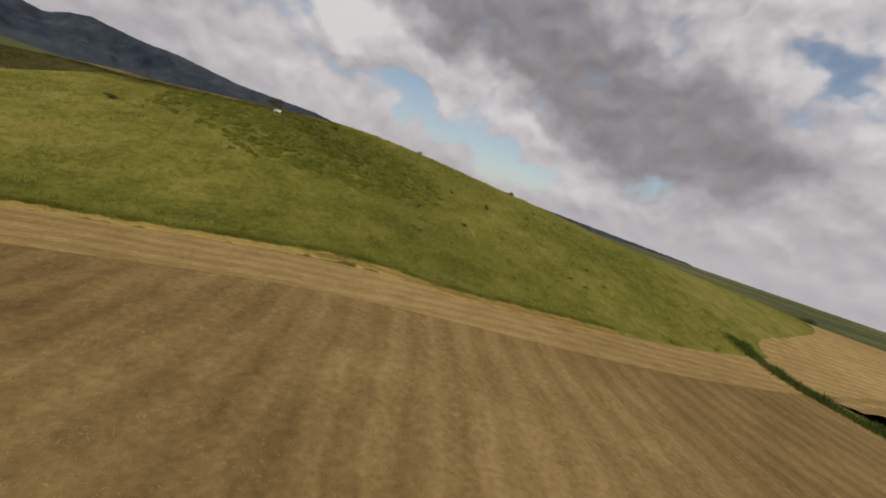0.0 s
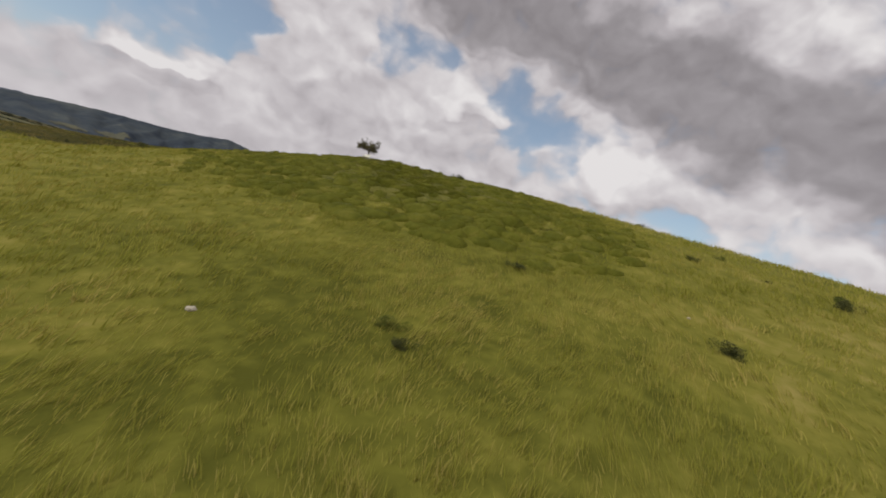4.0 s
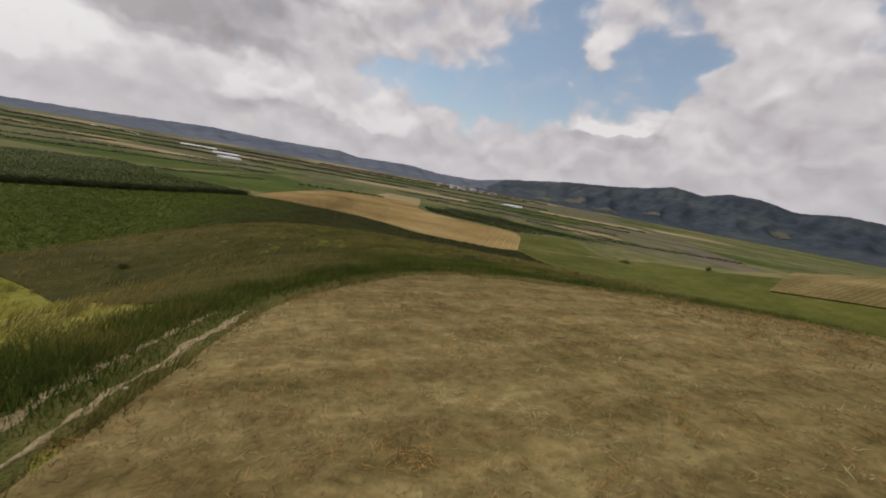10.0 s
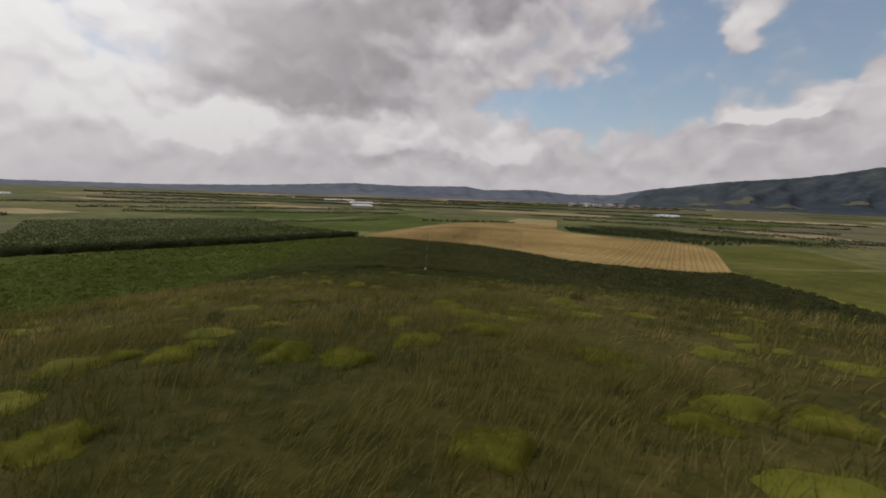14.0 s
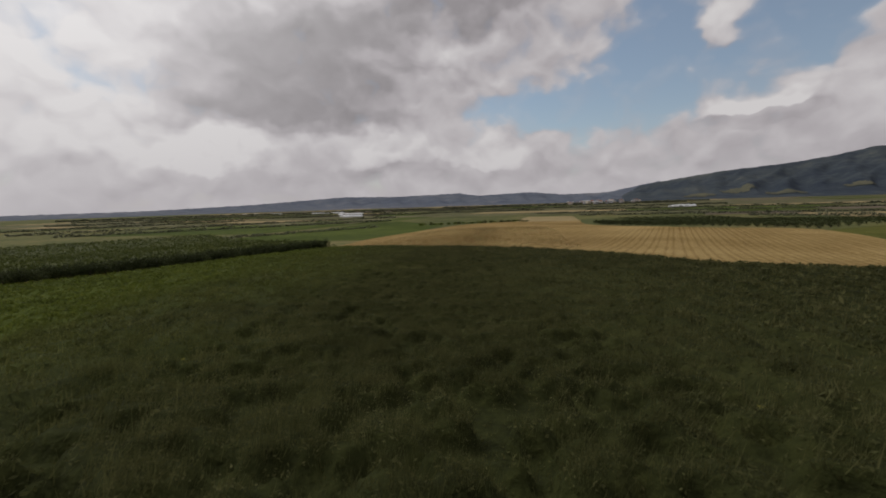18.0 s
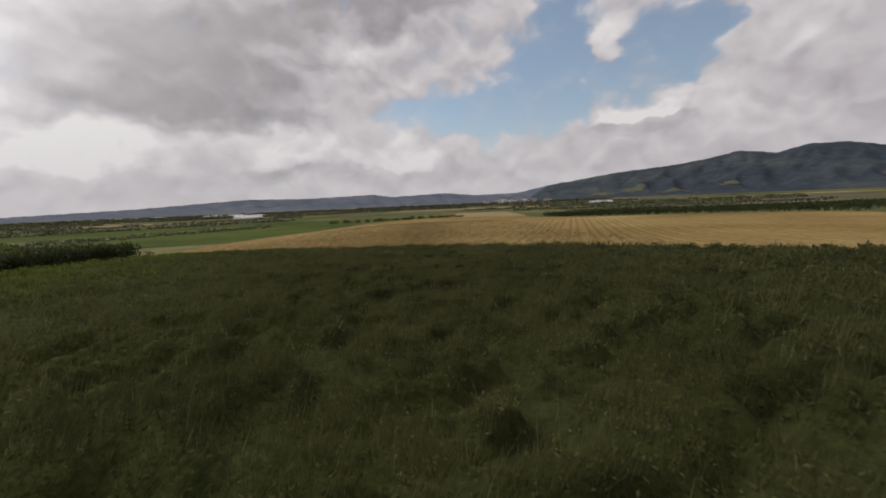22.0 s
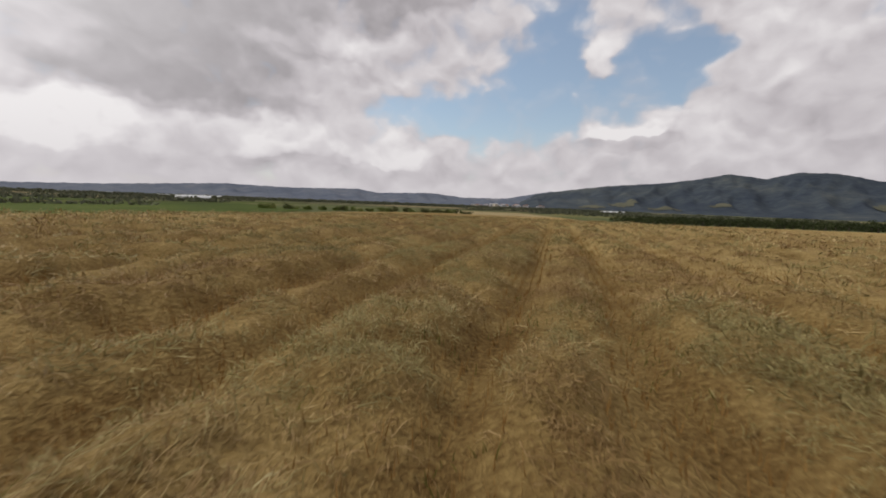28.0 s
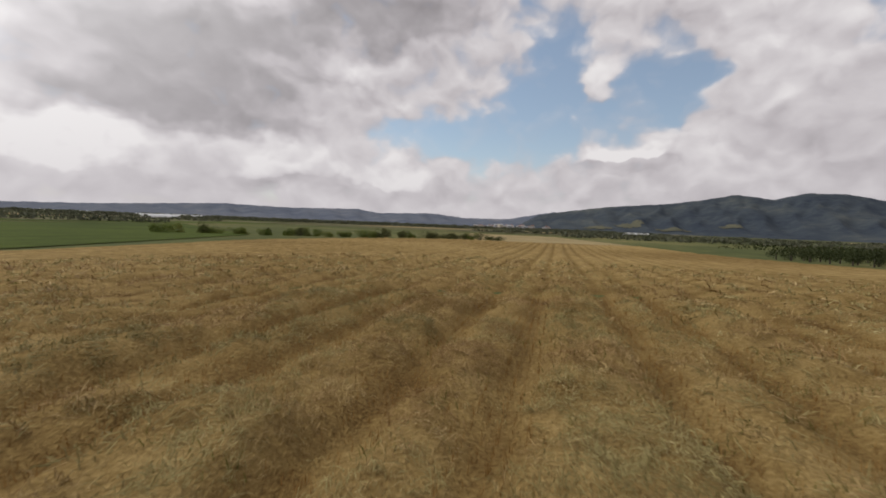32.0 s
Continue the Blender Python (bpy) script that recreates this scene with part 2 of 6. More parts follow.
def earth(name, stops, scale=0.35, fine=9.0, rough=0.95, bump=0.25, rows=None, far=0.02, spread=1.0, tracks=None, west=None):
    """Ground-like material: broad stains, middling patches and grain; rows = (direction degrees, spacing, depth) for drill lines."""
    m = bpy.data.materials.new(name)
    m.use_nodes = True
    g = Nodes(m.node_tree)
    pos = g.add("ShaderNodeNewGeometry").outputs["Position"]
    a = g.noise(pos, scale, 5.0, 0.6)
    b = g.noise(pos, fine, 4.0, 0.6)
    c = g.noise(pos, far, 3.0, 0.5)
    f = g.math("ADD", g.math("MULTIPLY", g.math("SUBTRACT", a, 0.5), 0.75 * spread), g.math("MULTIPLY", g.math("SUBTRACT", b, 0.5), 0.7 * spread))
    f = g.math("ADD", f, g.math("MULTIPLY", g.math("SUBTRACT", c, 0.5), 0.8 * spread))
    f = g.math("ADD", f, 0.5)
    hgt = g.math("ADD", g.math("MULTIPLY", b, 0.5), g.math("MULTIPLY", a, 0.8))
    if rows:
        ang, gap, depth = rows
        s, co = math.sin(radians(ang)), math.cos(radians(ang))
        sp = g.add("ShaderNodeSeparateXYZ", ins={0: pos})
        u = g.math("ADD", g.math("MULTIPLY", sp.outputs[0], co), g.math("MULTIPLY", sp.outputs[1], -s))
        u = g.math("ADD", u, g.math("MULTIPLY", g.math("SUBTRACT", g.noise(pos, 0.06, 2.0), 0.5), gap * 0.9))
        u = g.math("ADD", u, g.math("MULTIPLY", g.math("SUBTRACT", g.noise(pos, 0.35, 3.0), 0.5), gap * 0.5))
        w = g.math("SINE", g.math("MULTIPLY", u, 6.28318 / gap))
        w2 = g.math("SINE", g.math("MULTIPLY", u, 6.28318 / (gap * 0.37)))
        w = g.math("ADD", w, g.math("MULTIPLY", w2, 0.35))
        f = g.math("ADD", f, g.math("MULTIPLY", g.math("MULTIPLY", w, depth), g.math("MULTIPLY", g.noise(pos, 0.09, 3.0), 2.0)))
        hgt = g.math("ADD", hgt, g.math("MULTIPLY", w, 0.5))
    if tracks:
        # bare wheel tracks: direction degrees, period, offsets, half width
        ang, period, offs, wid = tracks
        sp = g.add("ShaderNodeSeparateXYZ", ins={0: pos})
        u = g.math("SUBTRACT", g.math("MULTIPLY", sp.outputs[0], math.cos(radians(ang))), g.math("MULTIPLY", sp.outputs[1], math.sin(radians(ang))))
        u = g.math("ADD", u, g.math("MULTIPLY", g.math("SUBTRACT", g.noise(pos, 0.8, 4.0, 0.65), 0.5), 0.5))
        for o in offs:
            k = g.math("SUBTRACT", g.math("FLOORED_MODULO", g.math("SUBTRACT", u, o - period / 2), period), period / 2)
            band = g.math("EXPONENT", g.math("MULTIPLY", g.math("POWER", g.math("ABSOLUTE", g.math("DIVIDE", k, wid)), 2.0), -1.0))
            f = g.math("SUBTRACT", f, g.math("MULTIPLY", band, g.math("MULTIPLY", g.noise(pos, 0.45, 5.0, 0.65), 0.32)))
    col = g.ramp(f, stops)
    if west:
        col = lush(g, pos, west, f, col)
    bp = g.add("ShaderNodeBump", ins={"Strength": bump, "Distance": 0.25, "Height": hgt})
    bs = g.add("ShaderNodeBsdfPrincipled", ins={"Base Color": col, "Roughness": rough, "Specular IOR Level": 0.04, "Normal": bp.outputs[0]})
    g.add("ShaderNodeOutputMaterial", ins={0: bs.outputs[0]})
    return m


def leafy(name, stops, rough=0.7, through_light=0.25, patch=0.12, mottle=0.0, island=0.45, west=None):
    """Blades, leaves and straw: a tone for each island, drifting in patches over the land."""
    m = bpy.data.materials.new(name)
    m.use_nodes = True
    g = Nodes(m.node_tree)
    geo = g.add("ShaderNodeNewGeometry")
    obj = g.add("ShaderNodeObjectInfo")
    pn = g.noise(geo.outputs["Position"], patch, 3.0, 0.6)
    f = g.math("ADD", g.math("MULTIPLY", geo.outputs["Random Per Island"], island), g.math("MULTIPLY", g.math("SUBTRACT", pn, 0.5), 1.1))
    f = g.math("ADD", f, g.math("MULTIPLY", obj.outputs["Random"], 0.18))
    f = g.math("ADD", f, 0.42 - island / 2)
    if mottle:
        f = g.math("ADD", f, g.math("MULTIPLY", g.math("SUBTRACT", g.noise(geo.outputs["Position"], mottle, 5.0, 0.65), 0.5), 1.2))
    col = g.ramp(f, stops)
    if west:
        col = lush(g, geo.outputs["Position"], west, f, col)
    bs = g.add("ShaderNodeBsdfPrincipled", ins={"Base Color": col, "Roughness": rough, "Specular IOR Level": 0.08})
    tr = g.add("ShaderNodeBsdfTranslucent", ins={"Color": col})
    mx = g.add("ShaderNodeMixShader", ins={0: through_light, 1: bs.outputs[0], 2: tr.outputs[0]})
    g.add("ShaderNodeOutputMaterial", ins={0: mx.outputs[0]})
    return m


def solid(name, col, rough=0.6, vary=0.25, scale=6.0, bump=0.1, metal=0.0):
    m = bpy.data.materials.new(name)
    m.use_nodes = True
    g = Nodes(m.node_tree)
    co = g.add("ShaderNodeTexCoord").outputs["Object"]
    n = g.math("ADD", g.math("MULTIPLY", g.noise(co, scale, 6.0, 0.65), 0.6), g.math("MULTIPLY", g.noise(co, scale * 7, 3.0), 0.4))
    lo, hi = tuple(c * (1 - vary) for c in col), tuple(min(1, c * (1 + vary * 0.6)) for c in col)
    cc = g.ramp(n, [(0.3, lo), (0.7, hi)])
    bp = g.add("ShaderNodeBump", ins={"Strength": bump, "Distance": 0.02, "Height": n})
    bs = g.add("ShaderNodeBsdfPrincipled", ins={"Base Color": cc, "Roughness": rough, "Metallic": metal, "Normal": bp.outputs[0]})
    g.add("ShaderNodeOutputMaterial", ins={0: bs.outputs[0]})
    return m


M_GRASS = earth("grass_ground", [(0.2, (0.078, 0.080, 0.013)), (0.42, (0.128, 0.127, 0.021)), (0.62, (0.182, 0.168, 0.032)), (0.85, (0.25, 0.21, 0.060))], 0.25, 1.1, bump=0.9, far=0.03, spread=1.25)
M_WHEAT_W = earth("stubble_rows", [(0.15, (0.135, 0.086, 0.031)), (0.5, (0.235, 0.155, 0.058)), (0.85, (0.36, 0.25, 0.105))], 0.12, 2.0, rows=(95.0, 3.1, 0.075), spread=1.0, bump=0.4)
M_HILLTOP = earth("stubble_hilltop", [(0.15, (0.066, 0.053, 0.017)), (0.42, (0.142, 0.110, 0.042)), (0.65, (0.225, 0.172, 0.072)), (0.88, (0.34, 0.265, 0.122))], 1.1, 4.0, rows=(70.0, 2.6, 0.05), bump=0.6, far=0.05)
# base stops near black: shade between the plants put into the ground colour
# west: brighter stops that paint the sunlit part of the crop
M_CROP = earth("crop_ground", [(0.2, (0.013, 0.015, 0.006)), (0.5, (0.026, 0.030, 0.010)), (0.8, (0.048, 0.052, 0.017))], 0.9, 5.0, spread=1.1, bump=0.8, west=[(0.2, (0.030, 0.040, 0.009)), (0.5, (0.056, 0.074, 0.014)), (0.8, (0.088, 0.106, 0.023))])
M_BROWNSLOPE = earth("dry_slope", [(0.2, (0.021, 0.025, 0.006)), (0.45, (0.044, 0.043, 0.011)), (0.65, (0.078, 0.064, 0.020)), (0.85, (0.135, 0.103, 0.036))], 0.35, 3.0, bump=0.7, far=0.04)
M_PATH = earth("pale_dirt", [(0.2, (0.1140, 0.0936, 0.0336)), (0.45, (0.2520, 0.1980, 0.1020)), (0.8, (0.4320, 0.3420, 0.2040))], 2.2, 11.0, bump=1.0)
# scrub tones raised and tinted blue, painting in the haze of distance
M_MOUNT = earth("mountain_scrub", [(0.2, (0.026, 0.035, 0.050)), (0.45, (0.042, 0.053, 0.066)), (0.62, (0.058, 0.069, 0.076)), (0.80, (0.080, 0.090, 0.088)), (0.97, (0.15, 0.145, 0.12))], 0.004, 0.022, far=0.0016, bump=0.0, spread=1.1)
# pale bluish stops: haze over the far hills painted into the colour
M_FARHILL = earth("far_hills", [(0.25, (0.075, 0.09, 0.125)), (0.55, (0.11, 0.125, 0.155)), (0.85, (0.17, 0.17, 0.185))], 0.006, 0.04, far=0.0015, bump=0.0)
M_PLAIN = earth("plain_ground", [(0.2, (0.045, 0.060, 0.025)), (0.45, (0.085, 0.095, 0.035)), (0.65, (0.16, 0.145, 0.06)), (0.9, (0.25, 0.19, 0.10))], 0.012, 0.12, far=0.004, bump=0.0)


M_CLEARING = earth("mountain_pasture", [(0.25, (0.066, 0.070, 0.054)), (0.55, (0.095, 0.095, 0.066)), (0.85, (0.135, 0.128, 0.085))], 0.006, 0.03, far=0.002, bump=0.0)


# ---- the land ----
def ease(t):
    t = np.clip(t, 0, 1)
    return t * t * (3 - 2 * t)


LATTICE = np.random.default_rng(7).uniform(0, 1, (256, 256))


def vnoise(x, y, size, seed=0):
    """Smooth value noise over the plan, 0 to 1, with bumps of that size."""
    x, y = np.asarray(x, float) / size + 17.3 * seed, np.asarray(y, float) / size + 9.1 * seed
    i, j = np.floor(x).astype(int), np.floor(y).astype(int)
    u, v = ease(x - i), ease(y - j)
    i, j, i1, j1 = i % 256, j % 256, (i + 1) % 256, (j + 1) % 256
    return (LATTICE[i, j] * (1 - u) + LATTICE[i1, j] * u) * (1 - v) + (LATTICE[i, j1] * (1 - u) + LATTICE[i1, j1] * u) * v


def lumps(x, y, size, seed=0, octaves=3):
    """Value noise in several sizes, 0 to 1."""
    return sum(0.5 ** k * vnoise(x, y, size * 0.47 ** k, seed + 3 * k) for k in range(octaves)) / sum(0.5 ** k for k in range(octaves))


# the long hill: along y, its crest height, crest line, west and east half widths
RY = np.array([-900, -760, -650, -600, -550, -500, -457, -400, -340, -300, -275, -258, -240, -218, -187, -150, -118, -90, -50.0])
RH = np.array([0, 0, 0, 3.5, 9.0, 11.0, 15.0, 20.0, 18.8, 18.3, 16.8, 15.0, 11.5, 7.6, 5.4, 3.6, 1.7, 0.5, 0])
RX = np.array([20, 20, 30, 45, 56, 65, 72, 75, 62, 50, 40, 30, 24, 18, 12, 6, 3, 2, 2.0])
RW = np.array([80, 80, 50, 50, 66, 92, 103, 107, 98, 88, 74, 62, 58, 60, 70, 80, 80, 80, 80.0])
RE = np.array([120, 120, 120, 120, 120, 120, 120, 120, 110, 100, 95, 95, 95, 95, 95, 95, 95, 95, 95.0])


def ridge(x, y):
    def along(a):
        return sum(w * np.interp(y + o, RY, a) for o, w in ((-14, 0.2), (-6, 0.3), (6, 0.3), (14, 0.2)))

    h, ax, ww, we = along(RH), along(RX), along(RW), along(RE)
    d = np.clip(np.where(x < ax, (ax - x) / ww, (x - ax) / we), 0, 1)
    return h * (1 - d ** 2.7) ** 2.1


def height(x, y):
    x, y = np.asarray(x, float), np.asarray(y, float)
    base = 14 * ease((-250 - y) / 180) + 18 * ease((-560 - y) / 1200)
    spur = 25 * np.exp(-(((x - 290) / 82) ** 2) - ((y + 215) / 95) ** 2) + 20 * np.exp(-(((x - 420) / 110) ** 2) - ((y + 350) / 110) ** 2)
    dip = 2.6 * ease((y + 36 + 1.15 * np.maximum(0, -x - 3)) / 130)
    knoll = 0.95 * np.exp(-(((x - 29) / 10) ** 2) - ((y + 384.5) / 9) ** 2)
    fold = 2.0 * np.exp(-(((x - 13) / 14) ** 2) - ((y + 345) / 17) ** 2) + 2.6 * np.exp(-(((x - 20) / 11) ** 2) - ((y + 326) / 16) ** 2) + 0.8 * np.exp(-(((x - 31) / 13) ** 2) - ((y + 420) / 13) ** 2)
    brow = 0.45 * np.exp(-(((x - 70) / 15) ** 2) - ((y + 397) / 12) ** 2)
    return base + ridge(x, y) + spur + knoll + brow - fold - dip


def at(x, y, dz=0.0):
    return float(height(x, y)) + dz


def mesh_of(name, verts, faces, mat, smooth=True):
    """A mesh from numpy arrays; faces is an (n, 3) or (n, 4) array, or a list of such arrays."""
    me = bpy.data.meshes.new(name)
    faces = faces if isinstance(faces, list) else [faces]
    loops = np.concatenate([f.ravel() for f in faces]).astype(np.int32)
    sizes = np.concatenate([np.full(len(f), f.shape[1]) for f in faces]).astype(np.int32)
    starts = np.concatenate([[0], np.cumsum(sizes)[:-1]]).astype(np.int32)
    me.vertices.add(len(verts))
    me.vertices.foreach_set("co", np.asarray(verts, np.float32).ravel())
    me.loops.add(len(loops))
    me.loops.foreach_set("vertex_index", loops)
    me.polygons.add(len(sizes))
    me.polygons.foreach_set("loop_start", starts)
    me.polygons.foreach_set("loop_total", sizes)
    me.polygons.foreach_set("use_smooth", np.full(len(sizes), smooth))
    me.materials.append(mat)
    me.update(calc_edges=True)
    return me


def grid_faces(nu, nv):
    i = (np.arange(nu - 1)[:, None] * nv + np.arange(nv - 1)[None, :]).ravel()
    return np.stack([i, i + nv, i + nv + 1, i + 1], 1)


def spaced(lo, hi, a, b, step, grow=1.12):
    """Even steps from a to b, growing steps out to lo and hi."""
    mid = list(np.arange(a, b + 0.01, step))
    left, right, s = [], [], step
    p = a
    while p > lo:
        s *= grow
        p = max(lo, p - s)
        left.append(p)
    p, s = b, step
    while p < hi:
        s *= grow
        p = min(hi, p + s)
        right.append(p)
    return np.array(left[::-1] + mid + right)


def build_ground():
    xs, ys = spaced(-4900, 4900, -130, 230, 2.0), spaced(-4900, 4900, -640, 120, 2.0)
    X, Y = np.meshgrid(xs, ys, indexing="ij")
    Z = height(X, Y)
    v = np.stack([X, Y, Z], -1).reshape(-1, 3)
    me = mesh_of("ground", v, grid_faces(len(xs), len(ys)), M_GRASS)
    me.materials.append(M_PLAIN)
    xc, yc = np.meshgrid((xs[1:] + xs[:-1]) / 2, (ys[1:] + ys[:-1]) / 2, indexing="ij")
    wob = 14 * np.sin(xc * 0.031 + 1) + 9 * np.sin(yc * 0.047) + 5 * np.sin(xc * 0.11 + yc * 0.07)
    plain = (yc + wob > -150) | ((xc + wob > 150) & (yc + wob > -300)) | (xc + wob < -150) | (yc + wob < -640)
    me.polygons.foreach_set("material_index", plain.ravel().astype(np.int32))
    ob = new("ground", me)
    tagged(ob, "rolling green hillside and wide farming plain", "ground", kind="structure")


def field(name, quad, mat, label, lift=0.05, step=2.5, wobble=0.0, category="field", rise=None, kind="structure"):
    """A field laid on the land: four corners in order; rise(x, y) adds relief."""
    a, b, c, d = (np.array(q, float) for q in quad)
    nu = max(2, int(max(np.linalg.norm(b - a), np.linalg.norm(c - d)) / step) + 1)
    nv = max(2, int(max(np.linalg.norm(d - a), np.linalg.norm(c - b)) / step) + 1)
    u, v = np.meshgrid(np.linspace(0, 1, nu), np.linspace(0, 1, nv), indexing="ij")
    P = (a * ((1 - u) * (1 - v))[..., None] + b * (u * (1 - v))[..., None] + c * (u * v)[..., None] + d * ((1 - u) * v)[..., None])
    if wobble:
        edge = 1.0
        P[..., 0] += wobble * (np.sin(P[..., 1] * 0.31) + np.sin(P[..., 1] * 0.83 + 1)) * edge
        P[..., 1] += wobble * (np.sin(P[..., 0] * 0.27 + 2) + np.sin(P[..., 0] * 0.71)) * edge
    Z = height(P[..., 0], P[..., 1]) + lift
    if rise is not None:
        Z = Z + rise(P[..., 0], P[..., 1])
    verts = np.concatenate([P, Z[..., None]], -1).reshape(-1, 3)
    f = grid_faces(nu, nv)
    n = np.cross(b - a, d - a)
    if n < 0:
        f = f[:, ::-1]
    ob = new(name, mesh_of(name, verts, f, mat))
    return tagged(ob, label, category, kind=kind)


def ribbon(name, line, width, mat, label, lift=0.09, step=0.7, category="path", ragged=0.25, kind="structure", seed=1):
    """A strip along a line of plan points, with ragged sides, following the land."""
    rng = np.random.default_rng(seed)
    pts = smooth_line(line, step)
    t = np.gradient(pts, axis=0)
    t /= np.linalg.norm(t, axis=1)[:, None] + 1e-9
    nrm = np.stack([-t[:, 1], t[:, 0]], 1)
    k = np.array([0.12, 0.22, 0.32, 0.22, 0.12])
    wl = width / 2 * np.clip(1 + ragged * np.convolve(rng.normal(size=len(pts)), k, "same") * 1.6, 0.08, 2.6)
    wr = width / 2 * np.clip(1 + ragged * np.convolve(rng.normal(size=len(pts)), k, "same") * 1.6, 0.08, 2.6)
    rows = []
    for o, sink in ((1.35, 0.16), (0.95, 0.0), (0.33, 0.0), (-0.33, 0.0), (-0.95, 0.0), (-1.35, 0.16)):
        w = np.where(o > 0, wl, wr) * o
        p = pts + nrm * w[:, None]
        rows.append(np.concatenate([p, (height(p[:, 0], p[:, 1]) + lift - sink)[:, None]], 1))
    v = np.stack(rows, 1).reshape(-1, 3)
    f = grid_faces(len(pts), 6)
    ob = new(name, mesh_of(name, v, f[:, ::-1], mat))
    return tagged(ob, label, category, kind=kind)


def smooth_line(line, step):
    """A dense smooth curve through plan points (Catmull-Rom)."""
    p = np.array(line, float)
    p = np.vstack([2 * p[0] - p[1], p, 2 * p[-1] - p[-2]])
    out = []
    for i in range(1, len(p) - 2):
        n = max(2, int(np.linalg.norm(p[i + 1] - p[i]) / step))
        t = np.linspace(0, 1, n, endpoint=False)[:, None]
        out.append(0.5 * (2 * p[i] + (p[i + 1] - p[i - 1]) * t + (2 * p[i - 1] - 5 * p[i] + 4 * p[i + 1] - p[i + 2]) * t ** 2 + (3 * p[i] - p[i - 1] - 3 * p[i + 1] + p[i + 2]) * t ** 3))
    return np.vstack(out + [p[-2:-1]])


build_ground()

# mountains: azimuth and height of the crest seen from the middle of the land
CREST = [(-70, 15), (-44.5, 26), (-34, 50), (-23, 94), (-16, 86), (-8, 100), (-5.7, 74), (1, 90), (5.1, 62), (10.3, 66), (15.2, 128), (19.2, 168), (22.3, 196), (28, 224), (31.4, 256), (34.1, 294), (35.2, 284), (37.4, 258), (38.6, 282), (39.8, 302), (42.8, 292), (46, 236), (49.6, 262), (52, 250), (54.7, 214), (56.4, 268), (58, 296), (60, 280), (62.5, 264), (65.6, 268), (72, 220), (81, 222), (85, 184), (92, 160), (112, 90), (135, 40)]


def mountain(name, az0, az1, r_foot, r_crest, mat, label, seed, scale=1.0, clearings=()):
    ca, ch = zip(*CREST)
    az = np.arange(az0, az1 + 0.01, 0.22)
    s = np.concatenate([np.linspace(0, 1, 34), [1.05, 1.15]])
    A, S = np.meshgrid(az, s, indexing="ij")
    H = (np.interp(A - 0.3, ca, ch) + 3 * np.interp(A, ca, ch) + np.interp(A + 0.3, ca, ch)) / 5 + 1.2 * np.sin(A * 3.1 + seed) + 1.0 * np.sin(A * 7.7)
    R = r_foot + (r_crest - r_foot) * S
    x, y = 20 + R * np.sin(np.radians(A)), -300 + R * np.cos(np.radians(A))
    # spurs and gullies running down from the crest
    gul = np.array([abs(noise.fractal(Vector((a * 0.23 + 0.25 * math.sin(q * 5), q * 0.9, seed)), 1.0, 2.0, 5)) for a, q in zip(A.ravel(), S.ravel())]).reshape(A.shape)
    prof = np.where(S <= 1, S ** 1.15, 1 - (S - 1) * 3)
    fade = np.clip(np.minimum(A - az0, az1 - A) / 4, 0, 1)
    body = np.clip(S * 3, 0, 1) * np.clip((1 - np.clip(S, 0, 1)) * 5, 0, 1)
    Z = H * fade * (prof - 0.36 * gul * body * (0.4 + 0.6 * prof)) + 6 * body * np.sin(A * 2.3 + 4 * S) - 2 * (S < 0.01)
    v = np.stack([x, y, Z * scale], -1).reshape(-1, 3)
    f = grid_faces(len(az), len(s))[:, ::-1]
    ob = new(name, mesh_of(name, v, f, mat))
    if clearings:
        # open pastures and bare cuttings among the woods
        ac, sc = A.ravel()[f].mean(1), S.ravel()[f].mean(1)
        for a0, s0, wa, ws in clearings:
            k = ((ac - a0) / wa) ** 2 + ((sc - s0) / ws) ** 2 + 0.35 * np.sin(ac * 5 + sc * 40) < 1
            tagged(new("mountain_clearing", mesh_of("mountain_clearing", v + np.array([0, 0, 3.0]), f[k], M_CLEARING)), "pale open pasture on the wooded mountain side", "clearing", kind="structure")
    return tagged(ob, label, "mountain", kind="structure")


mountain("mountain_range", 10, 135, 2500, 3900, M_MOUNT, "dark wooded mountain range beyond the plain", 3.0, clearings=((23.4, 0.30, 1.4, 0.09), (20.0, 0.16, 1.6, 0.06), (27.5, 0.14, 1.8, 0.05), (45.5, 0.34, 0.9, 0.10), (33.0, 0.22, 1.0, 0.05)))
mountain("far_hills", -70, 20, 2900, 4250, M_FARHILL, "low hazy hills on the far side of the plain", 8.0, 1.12)


